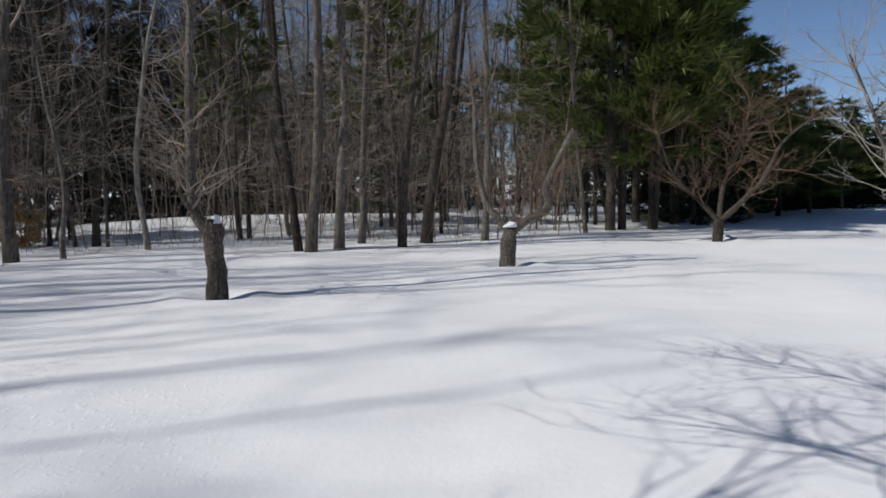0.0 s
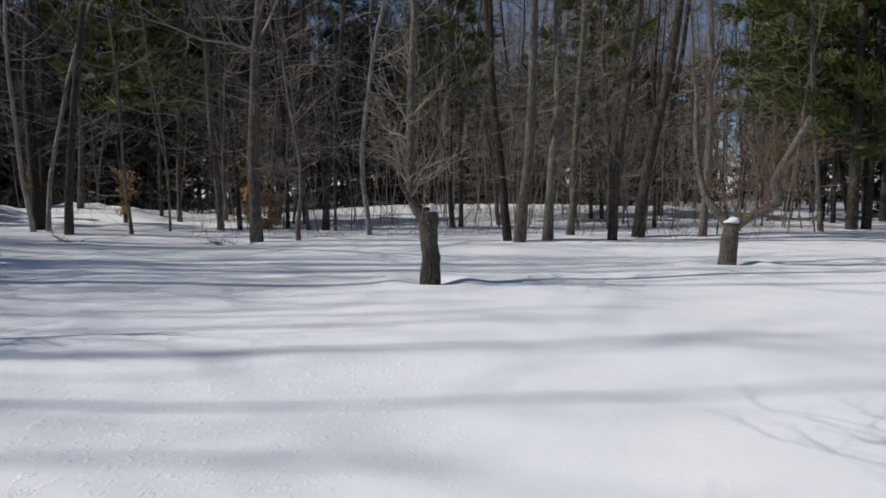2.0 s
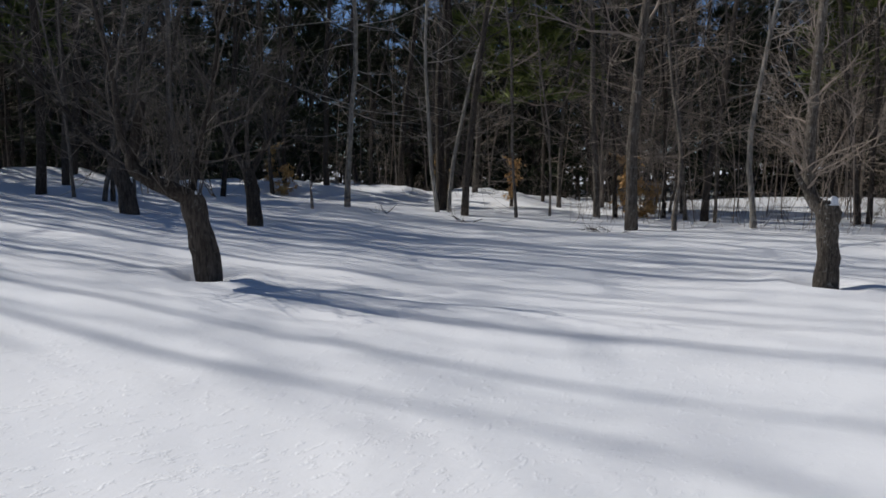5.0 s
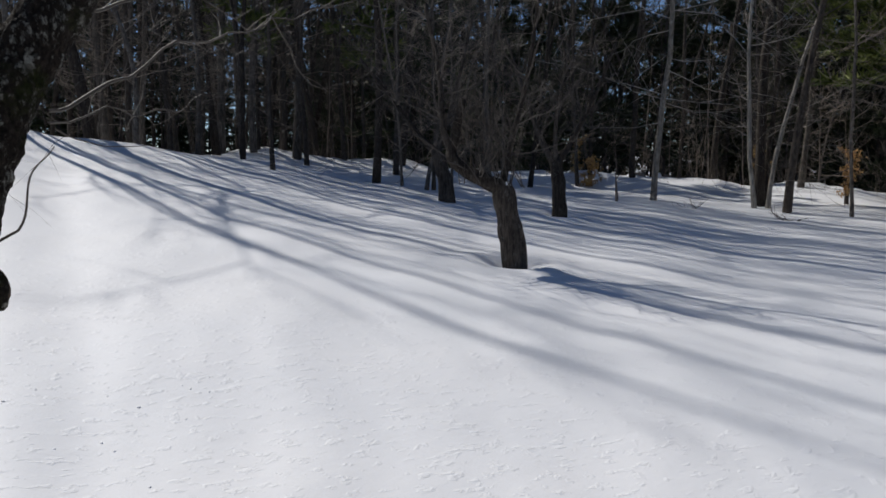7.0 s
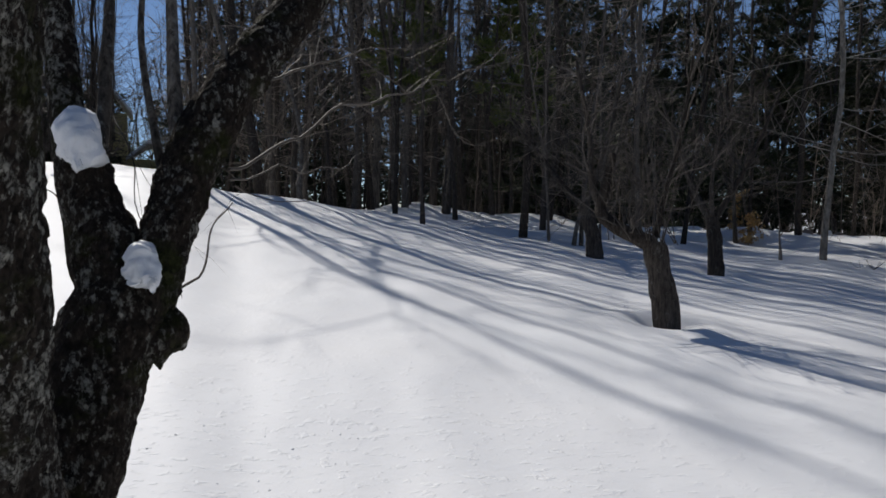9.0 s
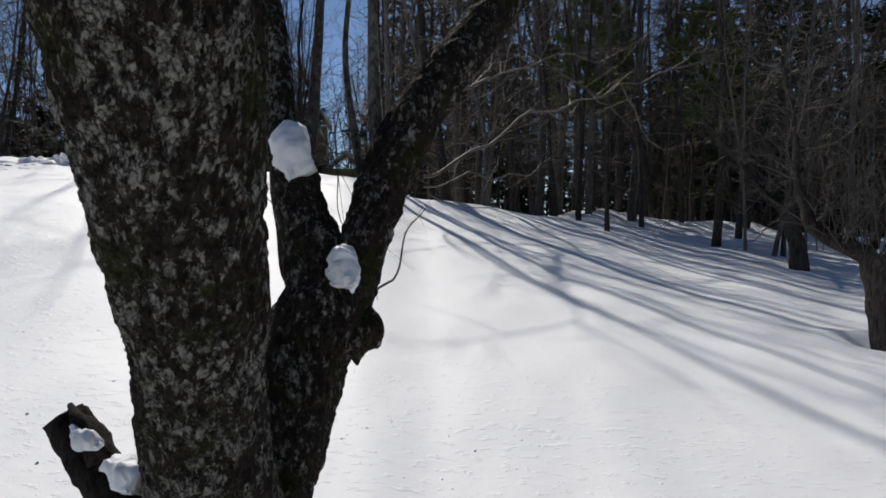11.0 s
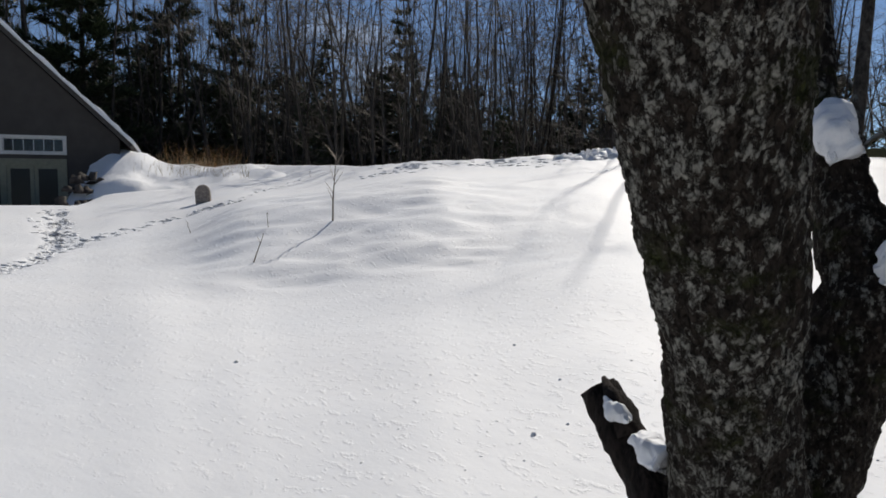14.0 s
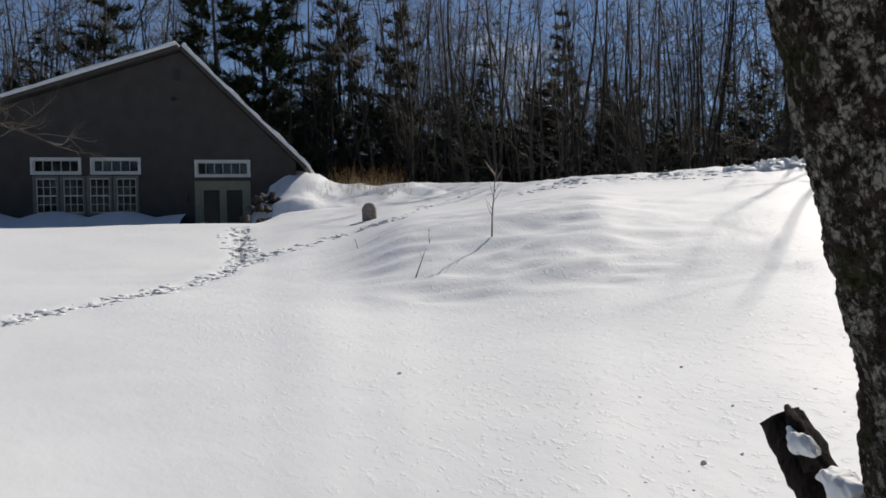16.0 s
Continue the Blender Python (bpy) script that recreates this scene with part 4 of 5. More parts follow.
# ---- the near apple tree ----
def near_tree():
    rng = random.Random(301)
    top = thing("apple_tree", Matrix(), "old apple tree with scaly lichen-covered bark and sawn stubs", "tree", "old apple trees")

    def stem(name, pts, radii, n=28, k=9, lump=0.16, seed=0.0, mat=BARK_NEAR, label=""):
        g = Geo()
        path = dense([Vector(p) for p in pts], k)
        g.tube(path, dense_values(radii, k), n, lump=lump, seed=seed)
        # scaly roughness of the bark plates
        if n > 16:
            for i, v in enumerate(g.v):
                w = Vector((v.x * 30, v.y * 30, v.z * 17))
                s = 0.009 * noise.noise(w) + 0.007 * noise.noise(w * 2.4) + 0.006 * noise.noise(w * 5.5)
                g.v[i] = v + (v - path[i // n]).normalized() * s
        return path, part(name, g, mat, top, label)

    foot = Vector((-2.02, -1.12, 0))
    foot.z = snow_top(foot.x, foot.y) - 0.15
    main, _ = stem("trunk", (foot, (-1.989, -0.919, 0.53), (-1.806, -0.898, 0.947), (-1.633, -0.841, 1.285), (-1.487, -0.816, 1.559), (-1.379, -0.794, 1.788), (-1.307, -0.787, 1.991), (-1.12, -0.86, 2.35), (-1.1, -0.92, 2.9)),
                   (0.26, 0.2, 0.155, 0.15, 0.162, 0.178, 0.192, 0.15, 0.05), 130, 24, 0.10, 3.0)
    second, _ = stem("stem", (foot + Vector((-0.16, 0.1, 0)), (-2.247, -0.943, 0.613), (-2.291, -0.882, 0.872), (-2.336, -0.814, 1.095), (-2.374, -0.754, 1.28), (-2.414, -0.709, 1.409)), (0.24, 0.17, 0.155, 0.15, 0.14, 0.11), 100, 20, 0.12, 7.0, BARK_STEM)
    right_limb, _ = stem("limb", ((-2.403, -0.696, 1.318), (-2.442, -0.633, 1.485), (-2.494, -0.59, 1.652), (-2.559, -0.522, 1.851), (-2.671, -0.402, 2.075), (-2.855, -0.227, 2.349), (-3.2, 0.2, 2.9), (-3.4, 0.9, 3.6), (-3.3, 1.6, 4.4)),
                        (0.10, 0.085, 0.085, 0.09, 0.09, 0.075, 0.06, 0.03, 0.012), 60, 14, 0.18, 11.0, BARK_STEM)
    stub_limb, _ = stem("stub", ((-2.357, -0.74, 1.246), (-2.374, -0.775, 1.41), (-2.409, -0.815, 1.557), (-2.44, -0.865, 1.71), (-2.45, -0.879, 1.791)), (0.11, 0.1, 0.085, 0.075, 0.07), 50, 14, 0.2, 13.0, BARK_STEM)
    stem("stub", ((-2.372, -0.696, 1.173), (-2.395, -0.645, 1.212), (-2.437, -0.604, 1.222)), (0.09, 0.076, 0.07), 24, 8, 0.08, 15.0, BARK_STEM)
    cut = Geo()
    cut.tube([Vector((-2.434, -0.607, 1.222)), Vector((-2.445, -0.597, 1.224))], [0.064, 0.058], 18)
    part("cut_face", cut, CUT, top, "pale weathered saw cut")
    stem("stub", ((-1.924, -1.014, 0.523), (-1.94, -1.153, 0.712), (-1.95, -1.246, 0.834), (-1.967, -1.347, 0.957), (-1.972, -1.396, 1.023)), (0.1, 0.078, 0.07, 0.066, 0.056), 20, 8, 0.2, 17.0, DEAD_WOOD, "dark split dead stub")
    shard = Geo()
    shard.tube([Vector((-1.917, -1.257, 0.912)), Vector((-1.929, -1.319, 1.023)), Vector((-1.955, -1.364, 1.062))], [0.03, 0.024, 0.006], 8, lump=0.4)
    part("shard", shard, DEAD_WOOD, top, "torn dark wood splinter")
    back, _ = stem("limb", ((-2.486, -0.865, 1.398), (-2.581, -0.938, 1.676), (-2.683, -0.995, 1.954), (-2.788, -1.05, 2.275), (-2.886, -1.139, 2.709), (-2.6, -1.0, 3.6)), (0.06, 0.06, 0.055, 0.05, 0.045, 0.03), 16, 6, 0.15, 19.0)
    for pts, r in ((((-2.518, -0.617, 1.539), (-2.693, -0.711, 1.84), (-2.899, -0.803, 2.276), (-3.054, -0.777, 2.801)), 0.02), (((-2.555, -0.872, 1.675), (-2.731, -0.888, 1.955), (-2.965, -0.923, 2.437), (-3.094, -0.938, 2.842)), 0.03),
                   (((-2.519, -0.586, 1.671), (-2.626, -0.632, 1.949), (-2.798, -0.675, 2.365), (-2.915, -0.717, 2.783)), 0.032), (((-2.657, -0.445, 1.981), (-2.654, -0.476, 2.154), (-2.691, -0.551, 2.401)), 0.014)):
        stem("shoot", pts, [r * (1 - 0.2 * i) for i in range(len(pts))], 8, 6, 0.1, 23.0, BARK_APPLE)

    # thin branches that reach out from the right-hand limb
    reach = Geo()
    for pts, r in ((((-2.664, -0.464, 1.736), (-2.892, -0.312, 1.825), (-3.148, -0.009, 2.052), (-3.405, 0.256, 2.149), (-3.654, 0.567, 2.285), (-3.801, 0.869, 2.39)), 0.014),
                   (((-2.705, -0.334, 2.054), (-2.991, -0.209, 2.157), (-3.251, 0.044, 2.266), (-3.414, 0.257, 2.318)), 0.012),
                   (((-2.609, -0.457, 1.696), (-3.078, -0.238, 1.763), (-3.441, -0.001, 1.825), (-3.678, 0.342, 1.874)), 0.008),
                   (((-2.604, -0.439, 1.677), (-2.778, -0.306, 1.623), (-2.904, -0.18, 1.612)), 0.006),
                   (((-2.562, -0.622, 1.326), (-2.512, -0.547, 1.442), (-2.486, -0.494, 1.548), (-2.5, -0.439, 1.647)), 0.010),
                   (((-2.587, -0.923, 1.383), (-2.489, -0.912, 1.496), (-2.453, -0.951, 1.625), (-2.417, -1.012, 1.666)), 0.008),
                   (((-2.818, -0.892, 1.973), (-2.626, -0.775, 1.73), (-2.546, -0.692, 1.511), (-2.517, -0.605, 1.33)), 0.006),
                   (((-2.974, -0.1, 2.263), (-3.314, 0.195, 2.133), (-3.577, 0.385, 2.046), (-3.652, 0.481, 1.917)), 0.006),
                   (((-3.492, 0.346, 2.22), (-3.833, 0.602, 1.965), (-4.073, 0.943, 2.043), (-4.172, 1.002, 2.202)), 0.006)):
        r *= 0.5
        path = [q + Vector((noise.noise(q * 5), noise.noise(q * 5 + Vector((7, 0, 0))), noise.noise(q * 5 + Vector((0, 7, 0))))) * 0.05 * min(1, k / 4) for k, q in enumerate(dense([Vector(p) for p in pts], 6))]
        n = len(path)
        reach.tube(path, [r * (1 - 0.7 * i / n) for i in range(n)], 5, cap=False, lump=0.2)
        for _ in range(8):
            i = rng.randrange(1, n - 1)
            if path[i].z < 1.7:
                continue
            sprig(reach, rng, path[i], (path[i] - path[i - 1]).normalized() + Vector((rng.gauss(0, 0.6), rng.gauss(0, 0.6), rng.gauss(0.2, 0.5))), rng.uniform(0.2, 0.6), r * 0.45, 1, 0.3, 0.02, 3, 4, True)
    part("branchwork", reach, TWIG_DARK, top, "thin bare grey branches")

    over, _ = stem("limb", ((-1.11, -0.9, 2.7), (-0.8, -0.3, 3.25), (-0.65, 0.8, 3.4), (-0.9, 2.0, 3.35), (-1.4, 2.7, 3.3), (-2.1, 3.25, 3.2)), (0.05, 0.034, 0.02, 0.013, 0.009, 0.004), 10, 8, 0.12, 29.0, BARK_APPLE)
    over2, _ = stem("limb", ((-0.65, 0.8, 3.4), (-0.45, 2.0, 3.55), (-0.45, 3.1, 3.65), (-0.85, 4.1, 3.7), (-1.4, 4.6, 3.7)), (0.02, 0.013, 0.01, 0.007, 0.004), 8, 8, 0.12, 30.0, BARK_APPLE)

    # the crown overhead
    crown = Geo()
    for path, count in ((main, 5), (right_limb, 8), (back, 6)):
        n = len(path)
        for _ in range(count):
            i = rng.randrange(int(n * 0.8), n)
            a = rng.uniform(0, 6.28)
            d = Vector((math.cos(a), math.sin(a), rng.uniform(0.6, 1.2)))
            if path[i].z > 2.75 and path[i].y < 2.0:
                sprig(crown, rng, path[i], d, rng.uniform(1.2, 3.0), 0.014, 2, 0.25, 0.04, 5, 4, True)
    for path, count in ((over, 34), (over2, 28)):
        n = len(path)
        for _ in range(count):
            i = rng.randrange(int(n * 0.35), int(n * 0.9))
            along = (path[i + 1] - path[i]).normalized()
            sprig(crown, rng, path[i], along + Vector((rng.gauss(0, 0.6), rng.gauss(0, 0.6), rng.gauss(0.15, 0.4))), rng.uniform(0.6, 1.9), 0.008, 2, 0.24, 0.03, 4, 4, True)
    part("crown", crown, TWIG, top, "bare overhead branches")

    def cap(pts, radii, seed):
        g = Geo()
        path = dense([Vector(p) for p in pts], 12)
        g.tube(path, dense_values(radii, 12), 44, lump=0.3, seed=seed)
        low = min(v.z for v in g.v)
        span = max(v.z for v in g.v) - low
        for i, v in enumerate(g.v):
            # crumbly sides, ragged melted hem
            hem = max(0.0, 1 - (v.z - low) / span * 1.6)
            w = Vector((noise.noise(v * 22), noise.noise(v * 22 + Vector((9, 0, 0))), noise.noise(v * 20)))
            f = Vector((noise.noise(v * 70), noise.noise(v * 70 + Vector((9, 0, 0))), noise.noise(v * 64)))
            g.v[i] = v + w * (0.014 + 0.014 * hem) + f * (0.005 + 0.006 * hem)
        solid("snow_lump", g, SNOW_LUMP, "lump of melting snow lodged on the apple tree", "snow lump", "snow lumps on trees")

    cap(((-2.383, -0.823, 1.725), (-2.403, -0.861, 1.787), (-2.442, -0.881, 1.848), (-2.461, -0.894, 1.892)), (0.05, 0.07, 0.064, 0.04), 31)
    cap(((-2.269, -0.657, 1.361), (-2.291, -0.666, 1.411), (-2.315, -0.669, 1.463), (-2.337, -0.671, 1.492)), (0.03, 0.055, 0.045, 0.012), 33)
    cap(((-1.898, -1.226, 0.922), (-1.883, -1.16, 0.902), (-1.864, -1.103, 0.891)), (0.02, 0.05, 0.035), 35)
    cap(((-1.913, -1.329, 1.012), (-1.9, -1.281, 0.986), (-1.902, -1.248, 0.961)), (0.015, 0.03, 0.015), 37)


near_tree()


# ---- the house ----
def house():
    """Local x runs to the right along the gable wall from the middle of the door, y into the house, z up."""
    m = Matrix.Translation((-7.81, -27.39, 0)) @ pose(0, 0, 0, 0, 0, 155)
    top = thing("house", m, "dark grey clapboard house with a snow-edged gable roof and white windows", "house")
    depth = 11.0
    ridge, right, left = (-1.4, 7.95), (3.05, 3.55), (-14.5, 3.6)
    openings = [(-6.62, -5.07, 3.47, 3.91), (-4.57, -2.99, 3.47, 3.91), (-6.56, -5.85, 1.98, 3.24), (-5.63, -4.93, 1.98, 3.24),
                (-4.72, -4.02, 1.98, 3.24), (-3.79, -3.08, 1.98, 3.24), (-0.9, 0.94, 3.36, 3.83), (-0.94, 0.96, 0.95, 3.05)]

    def roof_z(x):
        a, b = (left, ridge) if x < ridge[0] else (ridge, right)
        return a[1] + (b[1] - a[1]) * (x - a[0]) / (b[0] - a[0])

    # gable wall in upright strips round the openings
    wall = Geo()
    cuts = sorted({left[0] + 0.4, right[0] - 0.35, ridge[0], *[v for o in openings for v in o[:2]]})
    for a, b in zip(cuts, cuts[1:]):
        mid = (a + b) / 2
        z = 0.0
        for o in sorted((o for o in openings if o[0] - 1e-6 <= mid <= o[1] + 1e-6), key=lambda o: o[2]):
            wall.box((a, 0, z), (b, 0.2, o[2]))
            z = o[3]
        k = len(wall.v)
        for y in (0, 0.2):
            wall.v += [Vector((a, y, z)), Vector((b, y, z)), Vector((b, y, roof_z(b) - 0.05)), Vector((a, y, roof_z(a) - 0.05))]
        for q in ((0, 1, 2, 3), (7, 6, 5, 4), (0, 3, 7, 4), (1, 5, 6, 2), (0, 4, 5, 1), (3, 2, 6, 7)):
            wall.f.append(tuple(k + i for i in q))
    front = part("wall", wall, SIDING, top, "dark grey gable wall", False)
    bm = bmesh.new()
    bm.from_mesh(front.data)
    bmesh.ops.remove_doubles(bm, verts=bm.verts, dist=0.002)
    bm.to_mesh(front.data)
    bm.free()
    sides = Geo()
    sides.box((right[0] - 0.55, 0.2, 0), (right[0] - 0.35, depth, 3.3))
    sides.box((left[0] + 0.4, 0.2, 0), (left[0] + 0.6, depth, 3.8))
    sides.box((left[0] + 0.6, depth - 0.2, 0), (right[0] - 0.55, depth, 3.5))
    part("wall", sides, SIDING, top, "", False)
    # added box behind the panes; the room's dimness is in its colour
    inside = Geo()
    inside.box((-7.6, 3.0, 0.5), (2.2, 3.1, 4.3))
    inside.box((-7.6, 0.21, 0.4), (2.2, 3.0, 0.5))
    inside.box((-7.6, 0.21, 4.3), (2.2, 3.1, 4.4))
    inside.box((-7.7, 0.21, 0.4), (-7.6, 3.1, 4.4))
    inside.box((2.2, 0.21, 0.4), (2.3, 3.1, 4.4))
    part("inner_wall", inside, DARK_ROOM, top, "inner wall darkened as an unlit room", False)
    # roof planes with snow lying on them
    for a, b in ((left, ridge), (ridge, right)):
        g, s = Geo(), Geo()
        run = Vector((b[0] - a[0], 0, b[1] - a[1])).normalized()
        up = Vector((-run.z, 0, run.x))
        for geo, lo, hi, y0, y1 in ((g, 0.0, 0.14, -0.35, depth + 0.3), (s, 0.15, 0.27, -0.42, depth + 0.3)):
            k = len(geo.v)
            steps = 24
            for i in range(steps + 1):
                p = Vector((a[0], 0, a[1])).lerp(Vector((b[0], 0, b[1])), i / steps)
                w = 0.07 * noise.noise(Vector((i * 0.9, lo * 9, 0))) if geo is s else 0.0
                for y in (y0 + w, y1):
                    geo.v += [p + up * lo + Vector((0, y, 0)), p + up * (hi + w) + Vector((0, y, 0))]
            for i in range(steps):
                q = k + 4 * i
                for f in ((q, q + 4, q + 5, q + 1), (q + 2, q + 3, q + 7, q + 6), (q + 1, q + 5, q + 7, q + 3), (q, q + 2, q + 6, q + 4)):
                    geo.f.append(f)
            geo.f += [(k, k + 1, k + 3, k + 2), (k + 4 * steps, k + 4 * steps + 2, k + 4 * steps + 3, k + 4 * steps + 1)]
        part("roof", g, ROOFING, top, "dark shingled roof slope", False)
        part("roof_snow", s, SNOW_LUMP, top, "melting snow sheet on the roof", True)
    # windows
    for k, (x0, x1, z0, z1) in enumerate(openings[:7]):
        fr = Geo()
        w = 0.09
        for lo, hi in (((x0 - w, z0 - w), (x1 + w, z0)), ((x0 - w, z1), (x1 + w, z1 + w)), ((x0 - w, z0), (x0, z1)), ((x1, z0), (x1 + w, z1))):
            fr.box((lo[0], -0.06, lo[1]), (hi[0], 0.06, hi[1]))
        tall = z1 - z0 > 1
        frame_ob = part("window", fr, GREY_TRIM if tall else TRIM, top, "grey cased sash window" if tall else "white framed transom window", False)
        gl = Geo()
        gl.box((x0, 0.05, z0), (x1, 0.06, z1))
        pane = part("pane", gl, GLASS, frame_ob, "dark reflecting glass", False)
        pane.visible_shadow = False
        nx = 3 if tall else (5 if k < 2 else 6)
        edge = 0.035
        bars = [(x0 + (x1 - x0) * i / nx - 0.008, x0 + (x1 - x0) * i / nx + 0.008, z0 + edge, z1 - edge, 0.022) for i in range(1, nx)]
        for u in (0.25, 0.5, 0.75) if tall else ():
            t = 0.022 if u == 0.5 else 0.008
            z = z0 + (z1 - z0) * u
            bars.append((x0 + edge, x1 - edge, z - t, z + t, 0.018))
        for a, b, c, e, y in bars:
            g = Geo()
            g.box((a, y, c), (b, 0.046, e))
            part("glazing_bar", g, TRIM, frame_ob, "", False)
        sash = Geo()
        sash.box((x0, 0.015, z0), (x0 + edge, 0.048, z1)), sash.box((x1 - edge, 0.015, z0), (x1, 0.048, z1))
        sash.box((x0 + edge, 0.015, z0), (x1 - edge, 0.048, z0 + edge)), sash.box((x0 + edge, 0.015, z1 - edge), (x1 - edge, 0.048, z1))
        part("sash", sash, TRIM, frame_ob, "", False)
    # double glazed door
    x0, x1, z0, z1 = openings[7]
    fr = Geo()
    for lo, hi in (((x0 - 0.06, z0), (x0 + 0.12, z1)), ((x1 - 0.12, z0), (x1 + 0.06, z1)), ((x0 + 0.12, z1 - 0.12), (x1 - 0.12, z1)), ((x0 - 0.06, z1), (x1 + 0.06, z1 + 0.08))):
        fr.box((lo[0], -0.05, lo[1]), (hi[0], 0.08, hi[1]))
    part("door_frame", fr, DOOR_TRIM, top, "olive grey door frame", False)
    mid = (x0 + x1) / 2
    for a, b in ((x0 + 0.12, mid - 0.006), (mid + 0.006, x1 - 0.12)):
        d = Geo()
        for lo, hi in (((a, z0), (a + 0.12, z1 - 0.12)), ((b - 0.12, z0), (b, z1 - 0.12)), ((a + 0.12, z1 - 0.26), (b - 0.12, z1 - 0.12)), ((a + 0.12, z0), (b - 0.12, z0 + 0.25))):
            d.box((lo[0], 0.0, lo[1]), (hi[0], 0.05, hi[1]))
        leaf = part("door", d, DOOR_TRIM, top, "olive grey glazed door leaf", False)
        gl = Geo()
        gl.box((a + 0.12, 0.02, z0 + 0.25), (b - 0.12, 0.03, z1 - 0.26))
        part("pane", gl, DARK_GLASS, leaf, "dark door glass", False)
    lamp = Geo()
    lamp.box((-1.42, -0.12, 2.3), (-1.26, 0, 2.62))
    part("wall_lamp", lamp, METAL, top, "small dark wall lantern", False)
    vent = Geo()
    vent.box((-1.72, -0.03, 6.84), (-1.42, 0.0, 7.27))
    for i in range(6):
        vent.box((-1.7, -0.05, 6.88 + 0.06 * i), (-1.44, -0.03, 6.91 + 0.06 * i))
    part("vent", vent, METAL, top, "dark louvred gable vent", False)
    flood = Geo()
    flood.lump((-1.66, -0.08, 6.1), (0.09, 0.09, 0.12), 2, 0.1)
    part("gable_lamp", flood, METAL, top, "small gable lamp")
    cap = Geo()
    cap.tube([Vector((-1.5, 1.2, 7.9)), Vector((-1.5, 1.2, 8.5))], [0.07, 0.07], 10)
    part("vent_pipe", cap, TRIM, top, "pale vent pipe on the ridge")

    drift = Geo()
    n, k = 60, 14
    for i in range(n + 1):
        x = -11 + 9.7 * i / n
        h = 0.42 * abs(noise.noise(Vector((x * 0.42, 3, 0)))) ** 0.7 + 0.18
        for j in range(k + 1):
            u = j / k
            drift.v.append(Vector((x, -2.6 * (1 - u), 1.25 + (0.35 + h) * u * u * (3 - 2 * u) if u < 1 else 1.25 + 0.35 + h)))
    for i in range(n):
        for j in range(k):
            a = i * (k + 1) + j
            drift.f.append((a, a + k + 1, a + k + 2, a + 1))
    solid("snow_drift", drift, SNOW, "low snow drifts against the house wall", "snow", kind="stuff", m=m @ Matrix.Translation((0, -0.03, 0)))

    # drift sliding off the roof corner, with a dark rocky hollow in its face
    slide = Geo()
    n, k = 60, 40
    for i in range(n + 1):
        x = 1.0 + 11.0 * i / n
        for j in range(k + 1):
            y = -5.0 + 11 * j / k
            crest = 2.95 + 0.5 * ramp(1.3, 2.6, x) * (1 - ramp(3.0, 4.9, x)) + 0.12 * noise.noise(Vector((x * 0.6, 0, 5)))
            low = 1.75 if x < 5 else 2.0
            w = y + 0.5 * noise.noise(Vector((x * 0.8, 1, 0)))
            face = 0.55 * ramp(-3.6, -2.2, w) + 0.45 * ramp(-2.2, 0.4, w)
            edge = ramp(1.0, 1.5, x - 0.12 * (y + 2)) * (1 - ramp(7, 12, x) * 0.5)
            z = low - 0.7 + (crest - low + 0.7) * face * edge + 0.16 * noise.noise(Vector((x * 0.9, y * 1.1, 2))) + 0.07 * noise.noise(Vector((x * 2.4, y * 2.4, 2)))
            slide.v.append(Vector((x, y, z)))
    for i in range(n):
        for j in range(k):
            a = i * (k + 1) + j
            slide.f.append((a, a + k + 1, a + k + 2, a + 1))
    solid("snow_drift", slide, SNOW_LUMP, "high snow drift sliding off the roof corner", "snow", kind="stuff", m=m)
    rng = random.Random(8)
    # rocks fill the hollow; its shade is put into their dark colour
    for i in range(14):
        r = Geo()
        r.lump((0, 0, 0), (rng.uniform(0.16, 0.3), 0.22, rng.uniform(0.14, 0.28)), i, 0.8, 3, 8)
        u, v = i % 5, i // 5
        solid("rock", r, DARK_STONE, "rough rock darkened for the hollow in the snow drift", "rock", "rocks in the drift", m=m @ Matrix.Translation((1.3 + 0.24 * u + rng.uniform(-0.1, 0.1) + 0.1 * v, -2.95 + 0.1 * u + 0.42 * v, 1.5 + 0.38 * v + rng.uniform(-0.06, 0.1))))
    weeds = Geo()
    for i in range(170):
        p = Vector((rng.uniform(3.2, 7.0), rng.uniform(-1.6, 0.6), 1.9))
        p.z = 1.75 + 1.2 * (0.55 * ramp(-3.6, -2.2, p.y) + 0.45 * ramp(-2.2, 0.4, p.y))
        sprig(weeds, rng, p, Vector((rng.gauss(0, 0.25), rng.gauss(0, 0.25), 1)), rng.uniform(0.25, 0.6), 0.006, 0, 0.2)
    solid("weeds", weeds, STRAW, "dry weed stems poking through the drift", "weeds", kind="stuff", m=m)


house()


